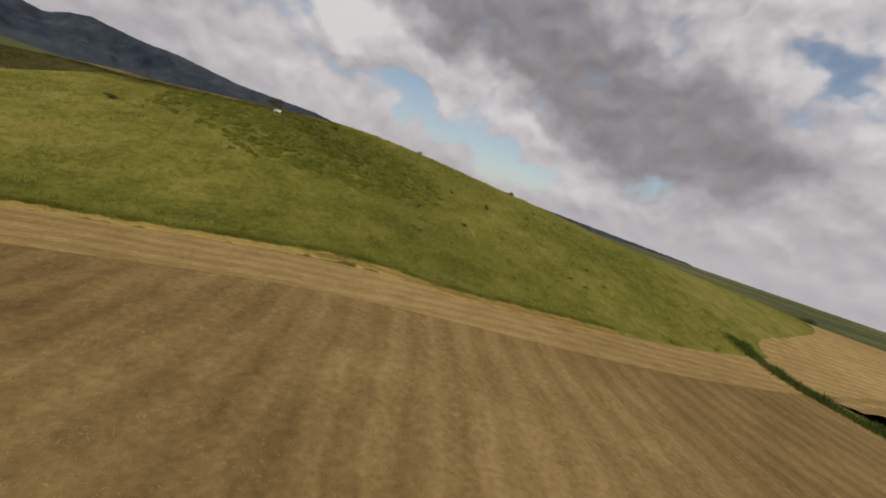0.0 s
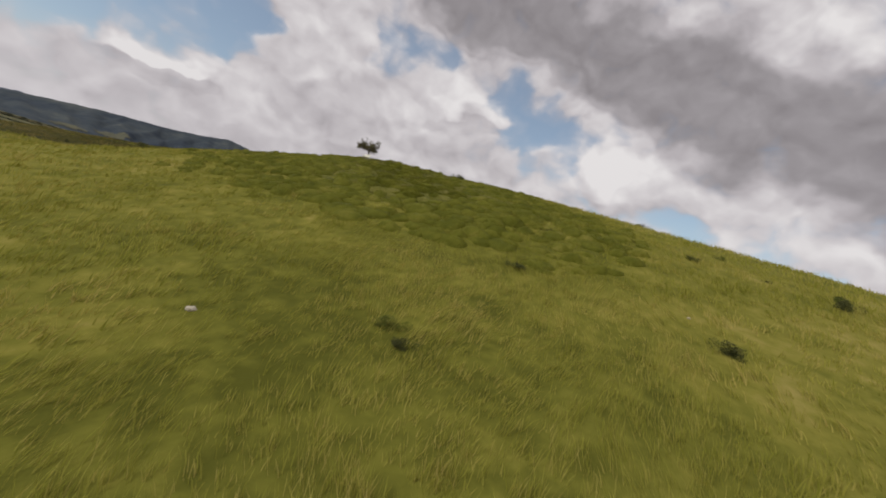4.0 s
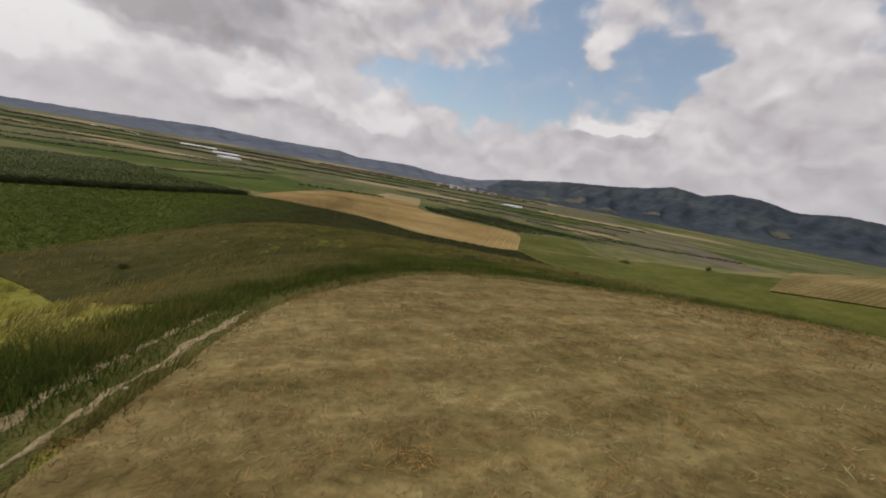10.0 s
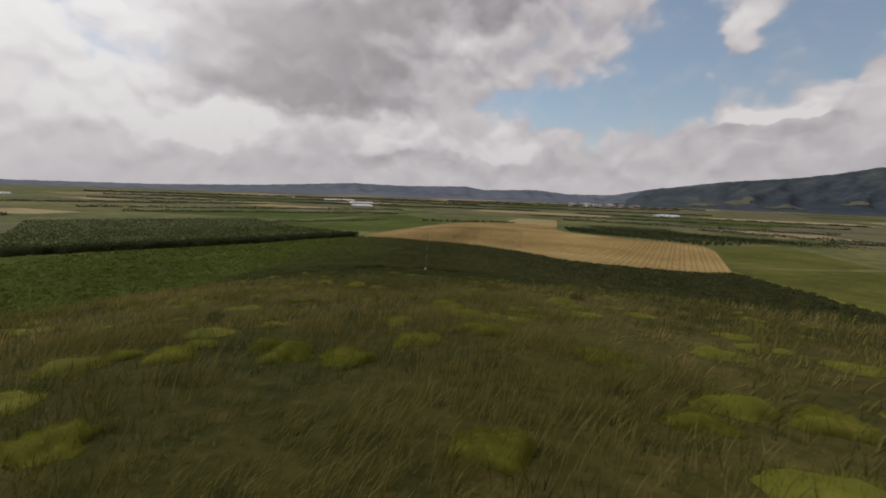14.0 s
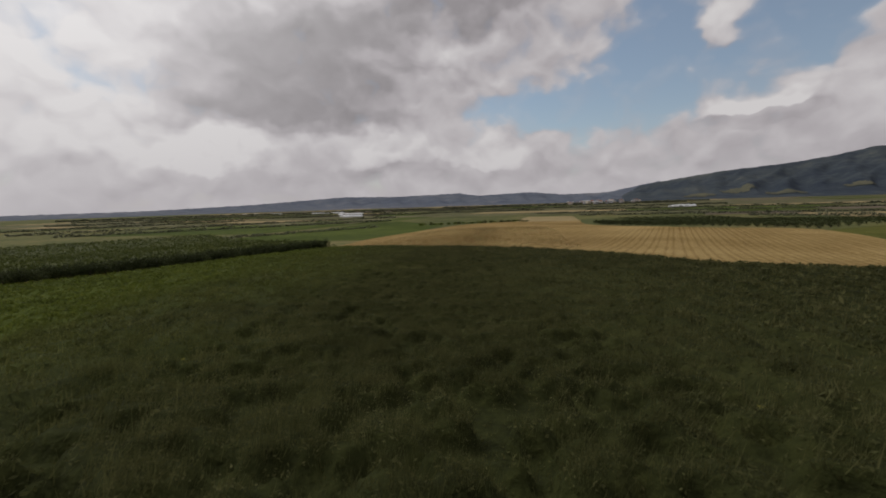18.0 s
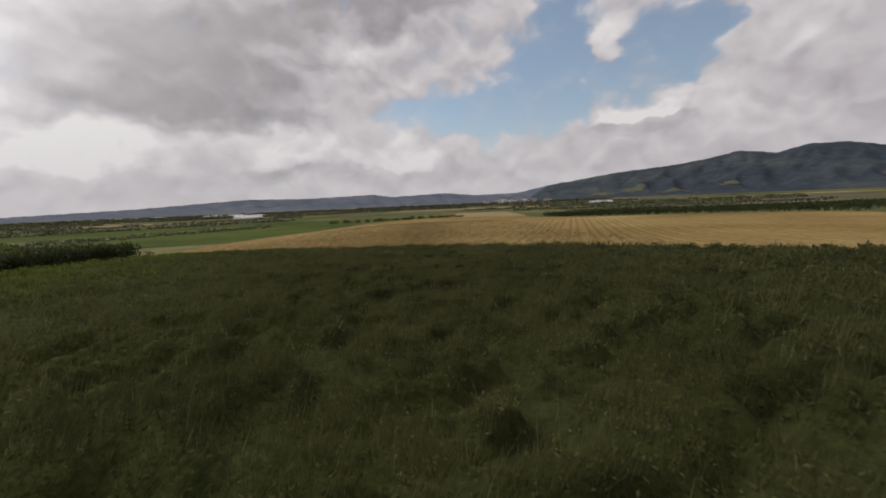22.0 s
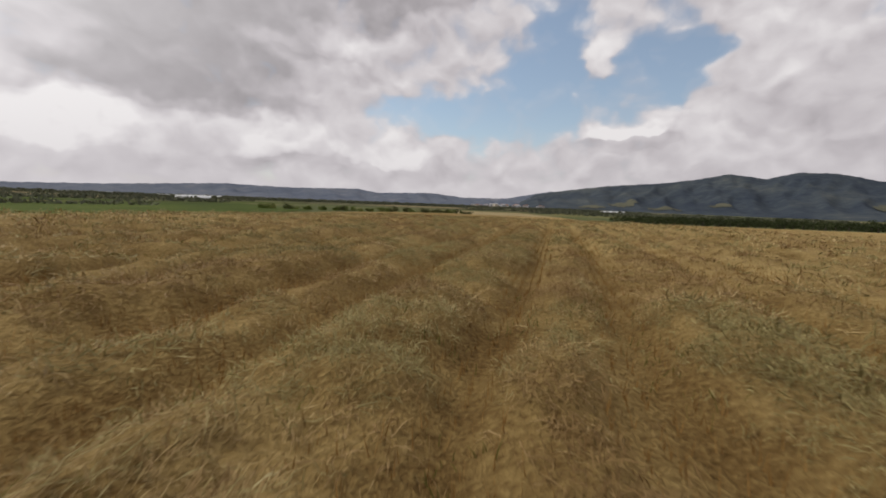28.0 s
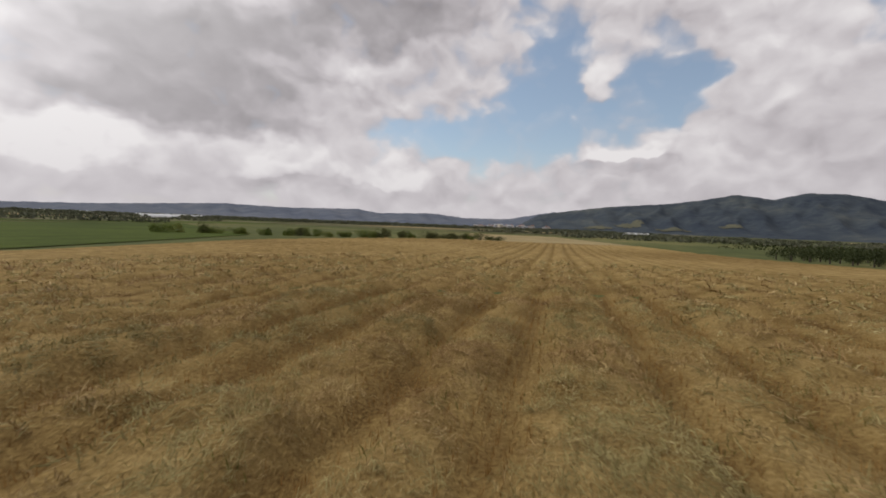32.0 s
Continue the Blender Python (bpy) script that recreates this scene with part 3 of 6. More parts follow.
# ---- fields and tracks ----
def loft(name, line_a, line_b, mat, label, lift=0.05, step=2.0, rise=None, category="field"):
    """A field between two boundary lines with the same number of points."""
    a, b = np.array(line_a, float), np.array(line_b, float)
    la, lb = smooth_line(a, 0.5), smooth_line(b, 0.5)
    n = int(max(len(la), len(lb)) * 0.5 / step) + 2
    t = np.linspace(0, 1, n)
    pa = np.stack([np.interp(t, np.linspace(0, 1, len(la)), la[:, k]) for k in (0, 1)], 1)
    pb = np.stack([np.interp(t, np.linspace(0, 1, len(lb)), lb[:, k]) for k in (0, 1)], 1)
    m = int(np.linalg.norm(pa - pb, axis=1).max() / step) + 2
    v = np.linspace(0, 1, m)[None, :, None]
    P = pa[:, None] * (1 - v) + pb[:, None] * v
    Z = height(P[..., 0], P[..., 1]) + lift
    if rise is not None:
        Z = Z + rise(P[..., 0], P[..., 1])
    verts = np.concatenate([P, Z[..., None]], -1).reshape(-1, 3)
    f = grid_faces(n, m)
    d1, d2 = pa[-1] - pa[0], pb[0] - pa[0]
    if d1[0] * d2[1] - d1[1] * d2[0] < 0:
        f = f[:, ::-1]
    ob = new(name, mesh_of(name, verts, f, mat))
    return tagged(ob, label, category, kind="structure")


ROW_AZ = radians(17.8)


def windrows(x, y):
    """Swaths of straw on the mown field: a broad and a narrow ridge with wheel tracks between, heaped in uneven wads."""
    x, y = np.asarray(x, float), np.asarray(y, float)
    u = x * math.cos(ROW_AZ) - y * math.sin(ROW_AZ) + 0.25 * (vnoise(x, y, 9.0, 1) - 0.5) + 0.45 * (vnoise(x, y, 1.7, 2) - 0.5)
    k = np.mod(u - 20.7 + 2.0, 4.0) - 2.0
    broad = np.exp(-((k / 0.78) ** 4))
    narrow = np.exp(-(((np.abs(k) - 2.0) / 0.42) ** 2))
    wad = ease((lumps(x, y, 1.1, 4) - 0.28) / 0.45)
    wheel = np.exp(-(((k - 1.15) / 0.24) ** 2)) + np.exp(-(((k + 1.2) / 0.24) ** 2))
    border = ease((y - np.interp(x, [q[0] for q in CROP_N], [q[1] for q in CROP_N]) - 0.6) / 2.6)
    return np.maximum(-0.10, border * ((0.22 * broad + 0.15 * narrow) * (0.30 + 0.95 * wad) + 0.25 * (lumps(x, y, 0.85, 9) - 0.5) * (1 - 0.6 * np.clip(wheel, 0, 1)) - 0.13 * wheel * (0.55 + 0.6 * vnoise(x, y, 2.5, 6))))


def near_straw(x, y):
    """1 on the strip of the mown field with the finest relief, 0 outside."""
    return ease((9.6 - np.abs(x - 1.8)) / 1.2) * ease((y - np.interp(x, [q[0] for q in CROP_N], [q[1] for q in CROP_N]) - 1.0) / 2.0) * ease((19 - y) / 2.0)


FOOT = [(-4, -520), (-14, -492), (-22, -470), (-27.5, -450), (-30.5, -431), (-32.2, -407), (-37, -385), (-41, -360), (-47, -325), (-60, -288)]
inner = [(x - 10, y - 1) for x, y in FOOT]
outer = [(-300, -640), (-300, -600), (-300, -560), (-300, -520), (-300, -480), (-300, -420), (-300, -360), (-300, -310), (-300, -260), (-190, -215)]
loft("west_field", inner, outer, M_WHEAT_W, "harvested stubble field with straight drill rows", step=3.0)
M_HEADLAND = earth("headland_straw", [(0.15, (0.205, 0.134, 0.047)), (0.5, (0.325, 0.220, 0.083)), (0.85, (0.47, 0.33, 0.140))], 0.3, 2.5, rows=(-8.0, 2.4, 0.08), spread=0.9)
loft("west_headland", FOOT, [(x - 11, y - 1) for x, y in FOOT], M_HEADLAND, "pale mown strip along the foot of the hill", lift=0.06, step=2.0)
loft("south_field", [(-120, -494), (-60, -490), (-14, -489.5), (6, -517), (24, -545), (60, -575)], [(-300, -780), (-180, -780), (-60, -780), (40, -780), (140, -780), (240, -700)], M_HEADLAND, "mown field beyond the weedy ditch", step=5.0)
field("flank_field", [(-14, -340), (1, -347), (4, -322), (-16, -316)], M_HEADLAND, "small pale mown patch on the hill flank")
FIELD_EDGE = [(150, -407), (90, -404), (62, -398), (48, -391.5), (41.8, -385.8), (39.7, -381), (38.9, -376.5), (37.9, -372.4), (37.3, -367.5), (37.3, -361), (37.15, -353.5), (37.2, -347.2), (38.6, -342.6), (41.3, -338), (44.6, -334.6), (49, -332.4), (57, -331.6), (72, -331), (90, -329.5), (140, -330)]
loft("hilltop_field", FIELD_EDGE, [(178, -410 + 82 * k / 19) for k in range(20)], M_HILLTOP, "mown straw-coloured field on top of the hill", step=1.5)
def from_line(p, line):
    """Distance of plan points from a line of points."""
    q = np.array(line, float)
    best = np.full(len(p), 1e9)
    for a, b in zip(q[:-1], q[1:]):
        ab = b - a
        t = np.clip(((p - a) @ ab) / (ab @ ab), 0, 1)
        best = np.minimum(best, np.linalg.norm(p - a - t[:, None] * ab, axis=1))
    return best


HILLTOP_BED = [(38.6, -372), (58, -384), (58, -332.6), (45.5, -334.2)]


def hilltop_rise(x, y):
    """Strewn straw in low wads, sinking under the field's surface at the border."""
    edge = ease(from_line(np.stack([np.ravel(x), np.ravel(y)], 1), HILLTOP_BED + HILLTOP_BED[:1]).reshape(np.shape(x)) / 1.5)
    return (0.07 + 0.22 * (lumps(x, y, 1.0, 6) - 0.35)) * edge - 0.05 * (1 - edge)


field("hilltop_straw_bed", HILLTOP_BED, M_HILLTOP, "uneven strewn straw on the hilltop field", lift=0.0, step=0.2, rise=hilltop_rise, category="straw", kind="stuff")
CROP_S = [(-62, -287), (-20, -268), (10, -256), (22.5, -249), (34, -246), (75, -256), (125, -250)]
CROP_N = [(-118, -214), (-82, -160), (-43, -101), (-2, -110), (20, -121), (52, -158), (108, -142)]


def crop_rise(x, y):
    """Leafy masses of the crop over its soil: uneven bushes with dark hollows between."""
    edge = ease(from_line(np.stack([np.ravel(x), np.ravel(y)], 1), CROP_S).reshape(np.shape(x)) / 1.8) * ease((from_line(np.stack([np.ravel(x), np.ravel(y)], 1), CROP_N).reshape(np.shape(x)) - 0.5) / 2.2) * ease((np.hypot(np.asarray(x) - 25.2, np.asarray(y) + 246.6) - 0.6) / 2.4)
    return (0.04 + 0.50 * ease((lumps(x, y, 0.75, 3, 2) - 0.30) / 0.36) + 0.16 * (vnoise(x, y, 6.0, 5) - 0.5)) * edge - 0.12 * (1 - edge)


CROP_LINE = [(25, -250), (17, -225), (9, -195), (5, -160), (2, -120), (2, -106)]


def near_crop(x, y):
    line = sorted((q[1], q[0]) for q in CROP_LINE)
    return ease((10.5 - np.abs(x - np.interp(y, [q[0] for q in line], [q[1] for q in line]))) / 1.5)


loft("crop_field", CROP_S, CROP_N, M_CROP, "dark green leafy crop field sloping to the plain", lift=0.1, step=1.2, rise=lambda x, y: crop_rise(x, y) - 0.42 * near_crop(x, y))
# the same crop in lighter, greener stops: sunlight put into its colour
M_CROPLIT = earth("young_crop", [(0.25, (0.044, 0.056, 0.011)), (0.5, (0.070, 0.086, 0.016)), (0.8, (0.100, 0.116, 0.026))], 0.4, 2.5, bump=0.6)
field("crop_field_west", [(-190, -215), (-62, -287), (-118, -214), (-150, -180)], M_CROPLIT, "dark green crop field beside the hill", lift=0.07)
M_PASTURE = earth("rough_pasture", [(0.2, (0.050, 0.058, 0.012)), (0.5, (0.085, 0.090, 0.019)), (0.8, (0.125, 0.120, 0.032))], 0.2, 1.5, far=0.03, bump=0.6, spread=1.1)
field("east_pasture", [(127, -252), (109.5, -130), (210, -112), (262, -250)], M_PASTURE, "rough olive pasture below the hill", lift=0.05, step=4)
field("east_green_field", [(110, -127), (170, -113), (188, -18), (134, -50)], M_PASTURE, "dull green field below the hill", lift=0.06, step=4)
GOLD_W = [(-43, -101), (-45, -69), (-46, -30), (-44, 15), (-38, 55), (-26, 95), (5, 128)]
GOLD_E = [(108, -141), (132, -50), (103, -25), (78, 8), (65, 40), (63, 85), (67, 128)]
M_STRAWGROUND = earth("straw_ground", [(0.02, (0.068, 0.038, 0.012)), (0.2, (0.135, 0.083, 0.029)), (0.42, (0.238, 0.163, 0.062)), (0.65, (0.345, 0.250, 0.105)), (0.88, (0.48, 0.36, 0.165))], 0.9, 16.0, spread=1.0, bump=0.8, tracks=(17.8, 4.0, (21.85, 23.5), 0.32))
loft("straw_field", GOLD_W, GOLD_E, M_STRAWGROUND, "golden mown field with straw windrows", lift=0.13, step=0.62, rise=lambda x, y: windrows(x, y) * (0.3 + 0.7 * ease((30 - np.abs(x - 2)) / 20)) - 0.22 * near_straw(x, y))
field("straw_bed", [(-8.4, -112.5), (12, -112.5), (12, 19.5), (-8.4, 19.5)], M_STRAWGROUND, "heaped straw windrows with brown wheel tracks", lift=0.13, step=0.16, rise=lambda x, y: windrows(x, y) - 0.35 * (1 - near_straw(x, y)), category="straw", kind="stuff")
SOUTH_STRAW = [(6, -113.6), (20, -121), (36, -138), (52, -158), (80, -150), (107, -142)]
loft("straw_field_south", SOUTH_STRAW, [(6, -113.2), (22, -117.5), (40, -122.3), (56, -126.5), (80, -133), (107, -140)], M_STRAWGROUND, "golden corner of the mown field", lift=0.16, step=1.0)

# the plain: parcels in a rough quilt
M_LEAFGREEN = earth("bright_field", [(0.25, (0.034, 0.050, 0.010)), (0.55, (0.060, 0.082, 0.015)), (0.85, (0.10, 0.12, 0.028))], 0.05, 0.6, far=0.01, bump=0.0, rows=(24.0, 9.0, 0.05))
M_DULL = earth("fallow_field", [(0.25, (0.085, 0.085, 0.045)), (0.55, (0.125, 0.120, 0.062)), (0.85, (0.18, 0.165, 0.09))], 0.04, 0.5, far=0.01, bump=0.0)
M_TAN = earth("ripe_field", [(0.25, (0.21, 0.165, 0.085)), (0.55, (0.29, 0.23, 0.12)), (0.85, (0.37, 0.30, 0.17))], 0.05, 0.5, far=0.01, bump=0.0)
M_SOIL = earth("ploughed_soil", [(0.25, (0.10, 0.08, 0.06)), (0.55, (0.14, 0.112, 0.082)), (0.85, (0.19, 0.155, 0.11))], 0.05, 0.5, far=0.01, bump=0.0)
field("green_strip", [(-47.5, -62), (-150, -10), (-110, 205), (-41, 104)], M_LEAFGREEN, "bright green field in long strips", lift=0.12, step=6)
field("green_strip_far", [(-160, 30), (-330, 40), (-220, 420), (-90, 330)], M_LEAFGREEN, "bright green field on the plain", lift=0.15, step=12)
field("tan_strip", [(-454, -94), (-335, -40), (-335, 0), (-419, 10)], M_TAN, "narrow ripe strip on the plain", lift=0.15, step=12)
field("tan_far_end", [(10, 128), (67, 128), (72, 230), (28, 240)], M_TAN, "pale strip beyond the mown field", lift=0.10, step=8)


def quilt():
    rng = np.random.default_rng(5)
    mats = [M_DULL, M_DULL, M_LEAFGREEN, M_TAN, M_SOIL, M_PLAIN, M_TAN, M_DULL]
    names = {M_DULL: ("fallow_parcel", "dull olive fallow parcel on the plain"), M_LEAFGREEN: ("green_parcel", "green crop parcel on the plain"), M_TAN: ("ripe_parcel", "ripe yellow parcel on the plain"), M_SOIL: ("ploughed_parcel", "brown ploughed parcel on the plain"), M_PLAIN: ("mixed_parcel", "mixed rough parcel on the plain")}
    rot = radians(-24)
    for r in range(13):
        y0 = 150 + 60 * r + 9 * r * r
        depth = 52 + 18 * r
        x = -900.0 - 90 * r
        while x < 500 + 40 * r:
            w = rng.uniform(70, 240) * (1 + 0.06 * r)
            if not (-60 < x + w / 2 < 230 and y0 < 260):
                c = [(x + 4, y0 + 4), (x + w - 4, y0 + 4), (x + w - 4, y0 + depth), (x + 4, y0 + depth)]
                q = [(px * math.cos(rot) - py * math.sin(rot) * 0.6 - 120, px * math.sin(rot) * 0.35 + py) for px, py in c]
                m = mats[rng.integers(len(mats))]
                nm, lb = names[m]
                if min(p[1] for p in q) > 120 or max(p[0] for p in q) < -340:
                    field(nm, q, m, lb, lift=0.25 + 0.02 * r + 0.002 * (len(bpy.data.objects) % 7), step=60)
            x += w
    for k in range(6):
        x0, y0 = -760 + 90 * k, -330 + 60 * (k % 3)
        m = mats[(k * 3 + 1) % len(mats)]
        nm, lb = names[m]
        field(nm, [(x0, y0), (x0 + 80, y0 + 20), (x0 + 100, y0 + 120), (x0 + 15, y0 + 105)], m, lb, lift=0.2, step=40)
    for k in range(8):
        x0, y0 = 240 + 75 * (k % 4), -60 + 150 * (k // 4)
        m = (M_DULL, M_SOIL, M_PLAIN, M_DULL, M_TAN, M_DULL, M_SOIL, M_LEAFGREEN)[k]
        nm, lb = names[m]
        field(nm, [(x0, y0), (x0 + 68, y0 + 14), (x0 + 74, y0 + 120), (x0 + 4, y0 + 104)], m, lb, lift=0.2, step=30)


quilt()

# dirt tracks on the hill
TRACK = [(44, -391), (40.6, -386.5), (38.9, -381.5), (38.0, -377.5), (37.35, -374), (36.6, -370.5), (36.42, -367.2), (36.5, -361), (36.2, -353.5), (36.2, -347), (37.5, -341.9), (40.0, -337.2), (43.5, -333.5), (48.5, -331), (57, -330), (80, -328.5)]
BENCH = (27.85, -383.85)
FOOTPATH = [(35.2, -394), (34.2, -390), (33.5, -387.5), (32.7, -385.2), (32.3, -383), (31.95, -381), (31.9, -378), (31.8, -372), (31.5, -364)]
ribbon("footpath", FOOTPATH, 0.40, M_PATH, "pale trodden footpath through the scrub", lift=0.045, step=0.13, seed=2, ragged=0.45)
ribbon("bench_path", [(32.5, -385.0), (31.4, -385.4), (30.2, -385.6)], 0.22, M_PATH, "thin trodden spur towards the bench", lift=0.03, step=0.13, seed=7, ragged=0.8)
M_VERGE = earth("verge_ground", [(0.2, (0.036, 0.042, 0.011)), (0.5, (0.078, 0.080, 0.021)), (0.85, (0.150, 0.130, 0.046))], 1.6, 9.0, bump=0.9)
ribbon("track_verge", TRACK, 2.5, M_VERGE, "dark green growth along the farm track", lift=0.02, step=0.3, seed=9, ragged=0.3)
for side, sd in ((-0.45, 4), (0.45, 5)):
    rut = [(x + side, y + side * 0.2) for k, (x, y) in enumerate(TRACK) if k <= 9]
    ribbon("wheel_rut", rut, 0.21, M_PATH, "pale stony wheel rut of the farm track", lift=0.035, step=0.16, seed=sd, ragged=1.0)
FAR_VERGE = [(46, -332.0), (57, -330.0), (72, -329.2), (90, -327.8), (120, -327.6), (150, -328), (178, -329)]
ribbon("field_verge", FAR_VERGE, 3.4, M_VERGE, "dark green verge along the far side of the hilltop field", lift=0.16, step=0.6, seed=12, ragged=0.3)
SLOPE_PATH = [(43.6, -319.4), (44.7, -318.3), (47.2, -315.7), (49.0, -314.3), (53, -312)]
SLOPE_TOP = [(-46, -314), (-12, -316), (14, -326), (33, -345), (41, -333), (70, -326), (120, -324)]
ribbon("slope_path", SLOPE_PATH, 0.13, M_PATH, "pale trodden path down the slope", lift=0.085, step=0.25, seed=8, ragged=0.5)
loft("north_slope", SLOPE_TOP, CROP_S, M_BROWNSLOPE, "brownish grassy slope going down to the crop", lift=0.07, step=2.0)
field("spur_field", [(204, -196), (285, -325), (430, -310), (290, -128)], M_HILLTOP, "pale mown field on the neighbouring spur", lift=0.6, step=6)

# ---- planting ----
def part(name, me, parent, label="", m=None):
    ob = new(name, me)
    ob.parent = parent
    if m is not None:
        ob.matrix_basis = m
    if label:
        ob["label"] = label
    return ob


def blade_mesh(name, base, tall, wide, mat, rng, lean=0.35, bent=True, outward=None, wind=0.0):
    """Grass blades: base (n, 3), tall (n,), wide (n,). Each bends over its own way; wind lays them over together in gusty patches."""
    n = len(base)
    a = rng.uniform(0, 2 * np.pi, n)
    side = np.stack([np.cos(a), np.sin(a), np.zeros(n)], 1) * (wide / 2)[:, None]
    if outward is None:
        b = rng.uniform(0, 2 * np.pi, n)
        ln = rng.uniform(0.2, 1.0, n) * lean
        d = np.stack([np.cos(b) * ln, np.sin(b) * ln, np.ones(n)], 1)
        if wind:
            gust = wind * (0.3 + 1.3 * vnoise(base[:, 0], base[:, 1], 2.2, 8))
            turn = 0.5 + 1.6 * (vnoise(base[:, 0], base[:, 1], 3.5, 11) - 0.5)
            d[:, 0] += gust * np.cos(turn)
            d[:, 1] += gust * np.sin(turn)
    else:
        d = outward + rng.normal(0, lean, (n, 3))
    d /= np.linalg.norm(d, axis=1)[:, None]
    tip = base + d * tall[:, None]
    if bent:
        sag = np.stack([d[:, 0], d[:, 1], -0.35 * np.ones(n)], 1) * (tall * 0.22)[:, None]
        mid = base + d * (tall * 0.55)[:, None]
        v = np.stack([base - side, base + side, mid + side * 0.8, mid - side * 0.8, tip + sag], 1).reshape(-1, 3)
        i = np.arange(n)[:, None] * 5
        f = [i + np.array([[0, 1, 2, 3]]), i + np.array([[3, 2, 4]])]
    else:
        v = np.stack([base - side, base + side, tip], 1).reshape(-1, 3)
        f = [np.arange(n)[:, None] * 3 + np.array([[0, 1, 2]])]
    return mesh_of(name, v, f, mat, smooth=False)


def leaf_arrays(pos, size, rng, flat=0.0):
    """Small folded leaves of four corners in free directions at pos."""
    n = len(pos)
    u = rng.normal(size=(n, 3))
    u[:, 2] *= 1 - flat
    u /= np.linalg.norm(u, axis=1)[:, None] + 1e-9
    w = np.cross(u, rng.normal(size=(n, 3)))
    w /= np.linalg.norm(w, axis=1)[:, None] + 1e-9
    s = (np.asarray(size) * np.ones(n))[:, None]
    v = np.stack([pos - u * s, pos + w * s * 0.45, pos + u * s, pos - w * s * 0.45], 1).reshape(-1, 3)
    f = np.arange(n)[:, None] * 4 + np.array([[0, 1, 2, 3]])
    return v, f


def scatter(rng, x0, x1, y0, y1, density):
    n = int((x1 - x0) * (y1 - y0) * density)
    return np.stack([rng.uniform(x0, x1, n), rng.uniform(y0, y1, n)], 1)


def tufts(rng, p, k, r):
    """Each plan point becomes a tuft of k points within about r."""
    return np.repeat(p, k, 0) + rng.normal(0, r, (len(p) * k, 2))


def on_land(p, dz=0.0):
    return np.concatenate([p, (height(p[:, 0], p[:, 1]) + dz)[:, None]], 1)


def clump(p, s, seed=0.0):
    """A slow patchiness between 0 and 1 over the plan."""
    x, y = p[:, 0] / s, p[:, 1] / s
    v = np.sin(x * 1.3 + 1.7 * np.sin(y * 0.9 + seed)) + np.sin(y * 1.7 + 1.3 * np.sin(x * 1.1 + 2 * seed)) + 0.6 * np.sin(2.7 * x + 3.1 * y + seed)
    return np.clip(v / 5.2 + 0.5, 0, 1)


def inside(p, poly):
    """Plan points inside a closed polygon."""
    q = np.array(poly, float)
    x, y = p[:, 0], p[:, 1]
    c = np.zeros(len(p), bool)
    for (x1, y1), (x2, y2) in zip(q, np.roll(q, -1, 0)):
        hit = ((y1 > y) != (y2 > y)) & (x < (x2 - x1) * (y - y1) / (y2 - y1 + 1e-12) + x1)
        c ^= hit
    return c


CROP_POLY = CROP_S + CROP_N[::-1]
GOLD_POLY = GOLD_W + GOLD_E[::-1] + SOUTH_STRAW[::-1]
TOP_POLY = FIELD_EDGE
L_GRASS = leafy("grass_blades", [(0.1, (0.144, 0.156, 0.019)), (0.35, (0.222, 0.226, 0.031)), (0.6, (0.312, 0.294, 0.054)), (0.85, (0.432, 0.360, 0.108))], through_light=0.4)
L_DRY = leafy("dry_grass_blades", [(0.1, (0.060, 0.066, 0.014)), (0.35, (0.118, 0.114, 0.027)), (0.6, (0.190, 0.160, 0.048)), (0.85, (0.30, 0.235, 0.092))], through_light=0.4)
L_CUSHION2 = leafy("slope_cushion_leaves", [(0.05, (0.085, 0.092, 0.012)), (0.35, (0.135, 0.140, 0.018)), (0.65, (0.185, 0.180, 0.025)), (0.9, (0.25, 0.225, 0.042))], patch=0.35, through_light=0.4, mottle=1.2, island=0.2)
L_UNDER = leafy("understory_leaves", [(0.1, (0.066, 0.073, 0.014)), (0.4, (0.122, 0.128, 0.023)), (0.7, (0.185, 0.178, 0.036)), (0.95, (0.26, 0.225, 0.065))], patch=0.5, through_light=0.3, mottle=4.0)
L_DARKWEED = leafy("dark_weeds", [(0.1, (0.026, 0.034, 0.010)), (0.5, (0.054, 0.066, 0.019)), (0.9, (0.105, 0.112, 0.038))], patch=0.5, through_light=0.35)
L_WEED = leafy("tall_weeds", [(0.1, (0.035, 0.055, 0.012)), (0.4, (0.075, 0.105, 0.020)), (0.7, (0.13, 0.155, 0.032)), (0.9, (0.26, 0.23, 0.08))], through_light=0.35)
L_MEADOW = leafy("meadow_blades", [(0.1, (0.062, 0.072, 0.015)), (0.4, (0.115, 0.125, 0.025)), (0.7, (0.175, 0.172, 0.040)), (0.95, (0.28, 0.24, 0.09))], through_light=0.4, patch=0.5)
L_CUSHION = leafy("cushion_leaves", [(0.05, (0.105, 0.117, 0.015)), (0.35, (0.162, 0.174, 0.023)), (0.65, (0.225, 0.228, 0.033)), (0.9, (0.305, 0.285, 0.060))], patch=0.35, through_light=0.5, mottle=1.3, island=0.34)
L_LUSH = leafy("lush_weeds", [(0.1, (0.0320, 0.0480, 0.0096)), (0.4, (0.0600, 0.0840, 0.0160)), (0.7, (0.0960, 0.1200, 0.0240)), (0.95, (0.1600, 0.1680, 0.0480))], through_light=0.4)
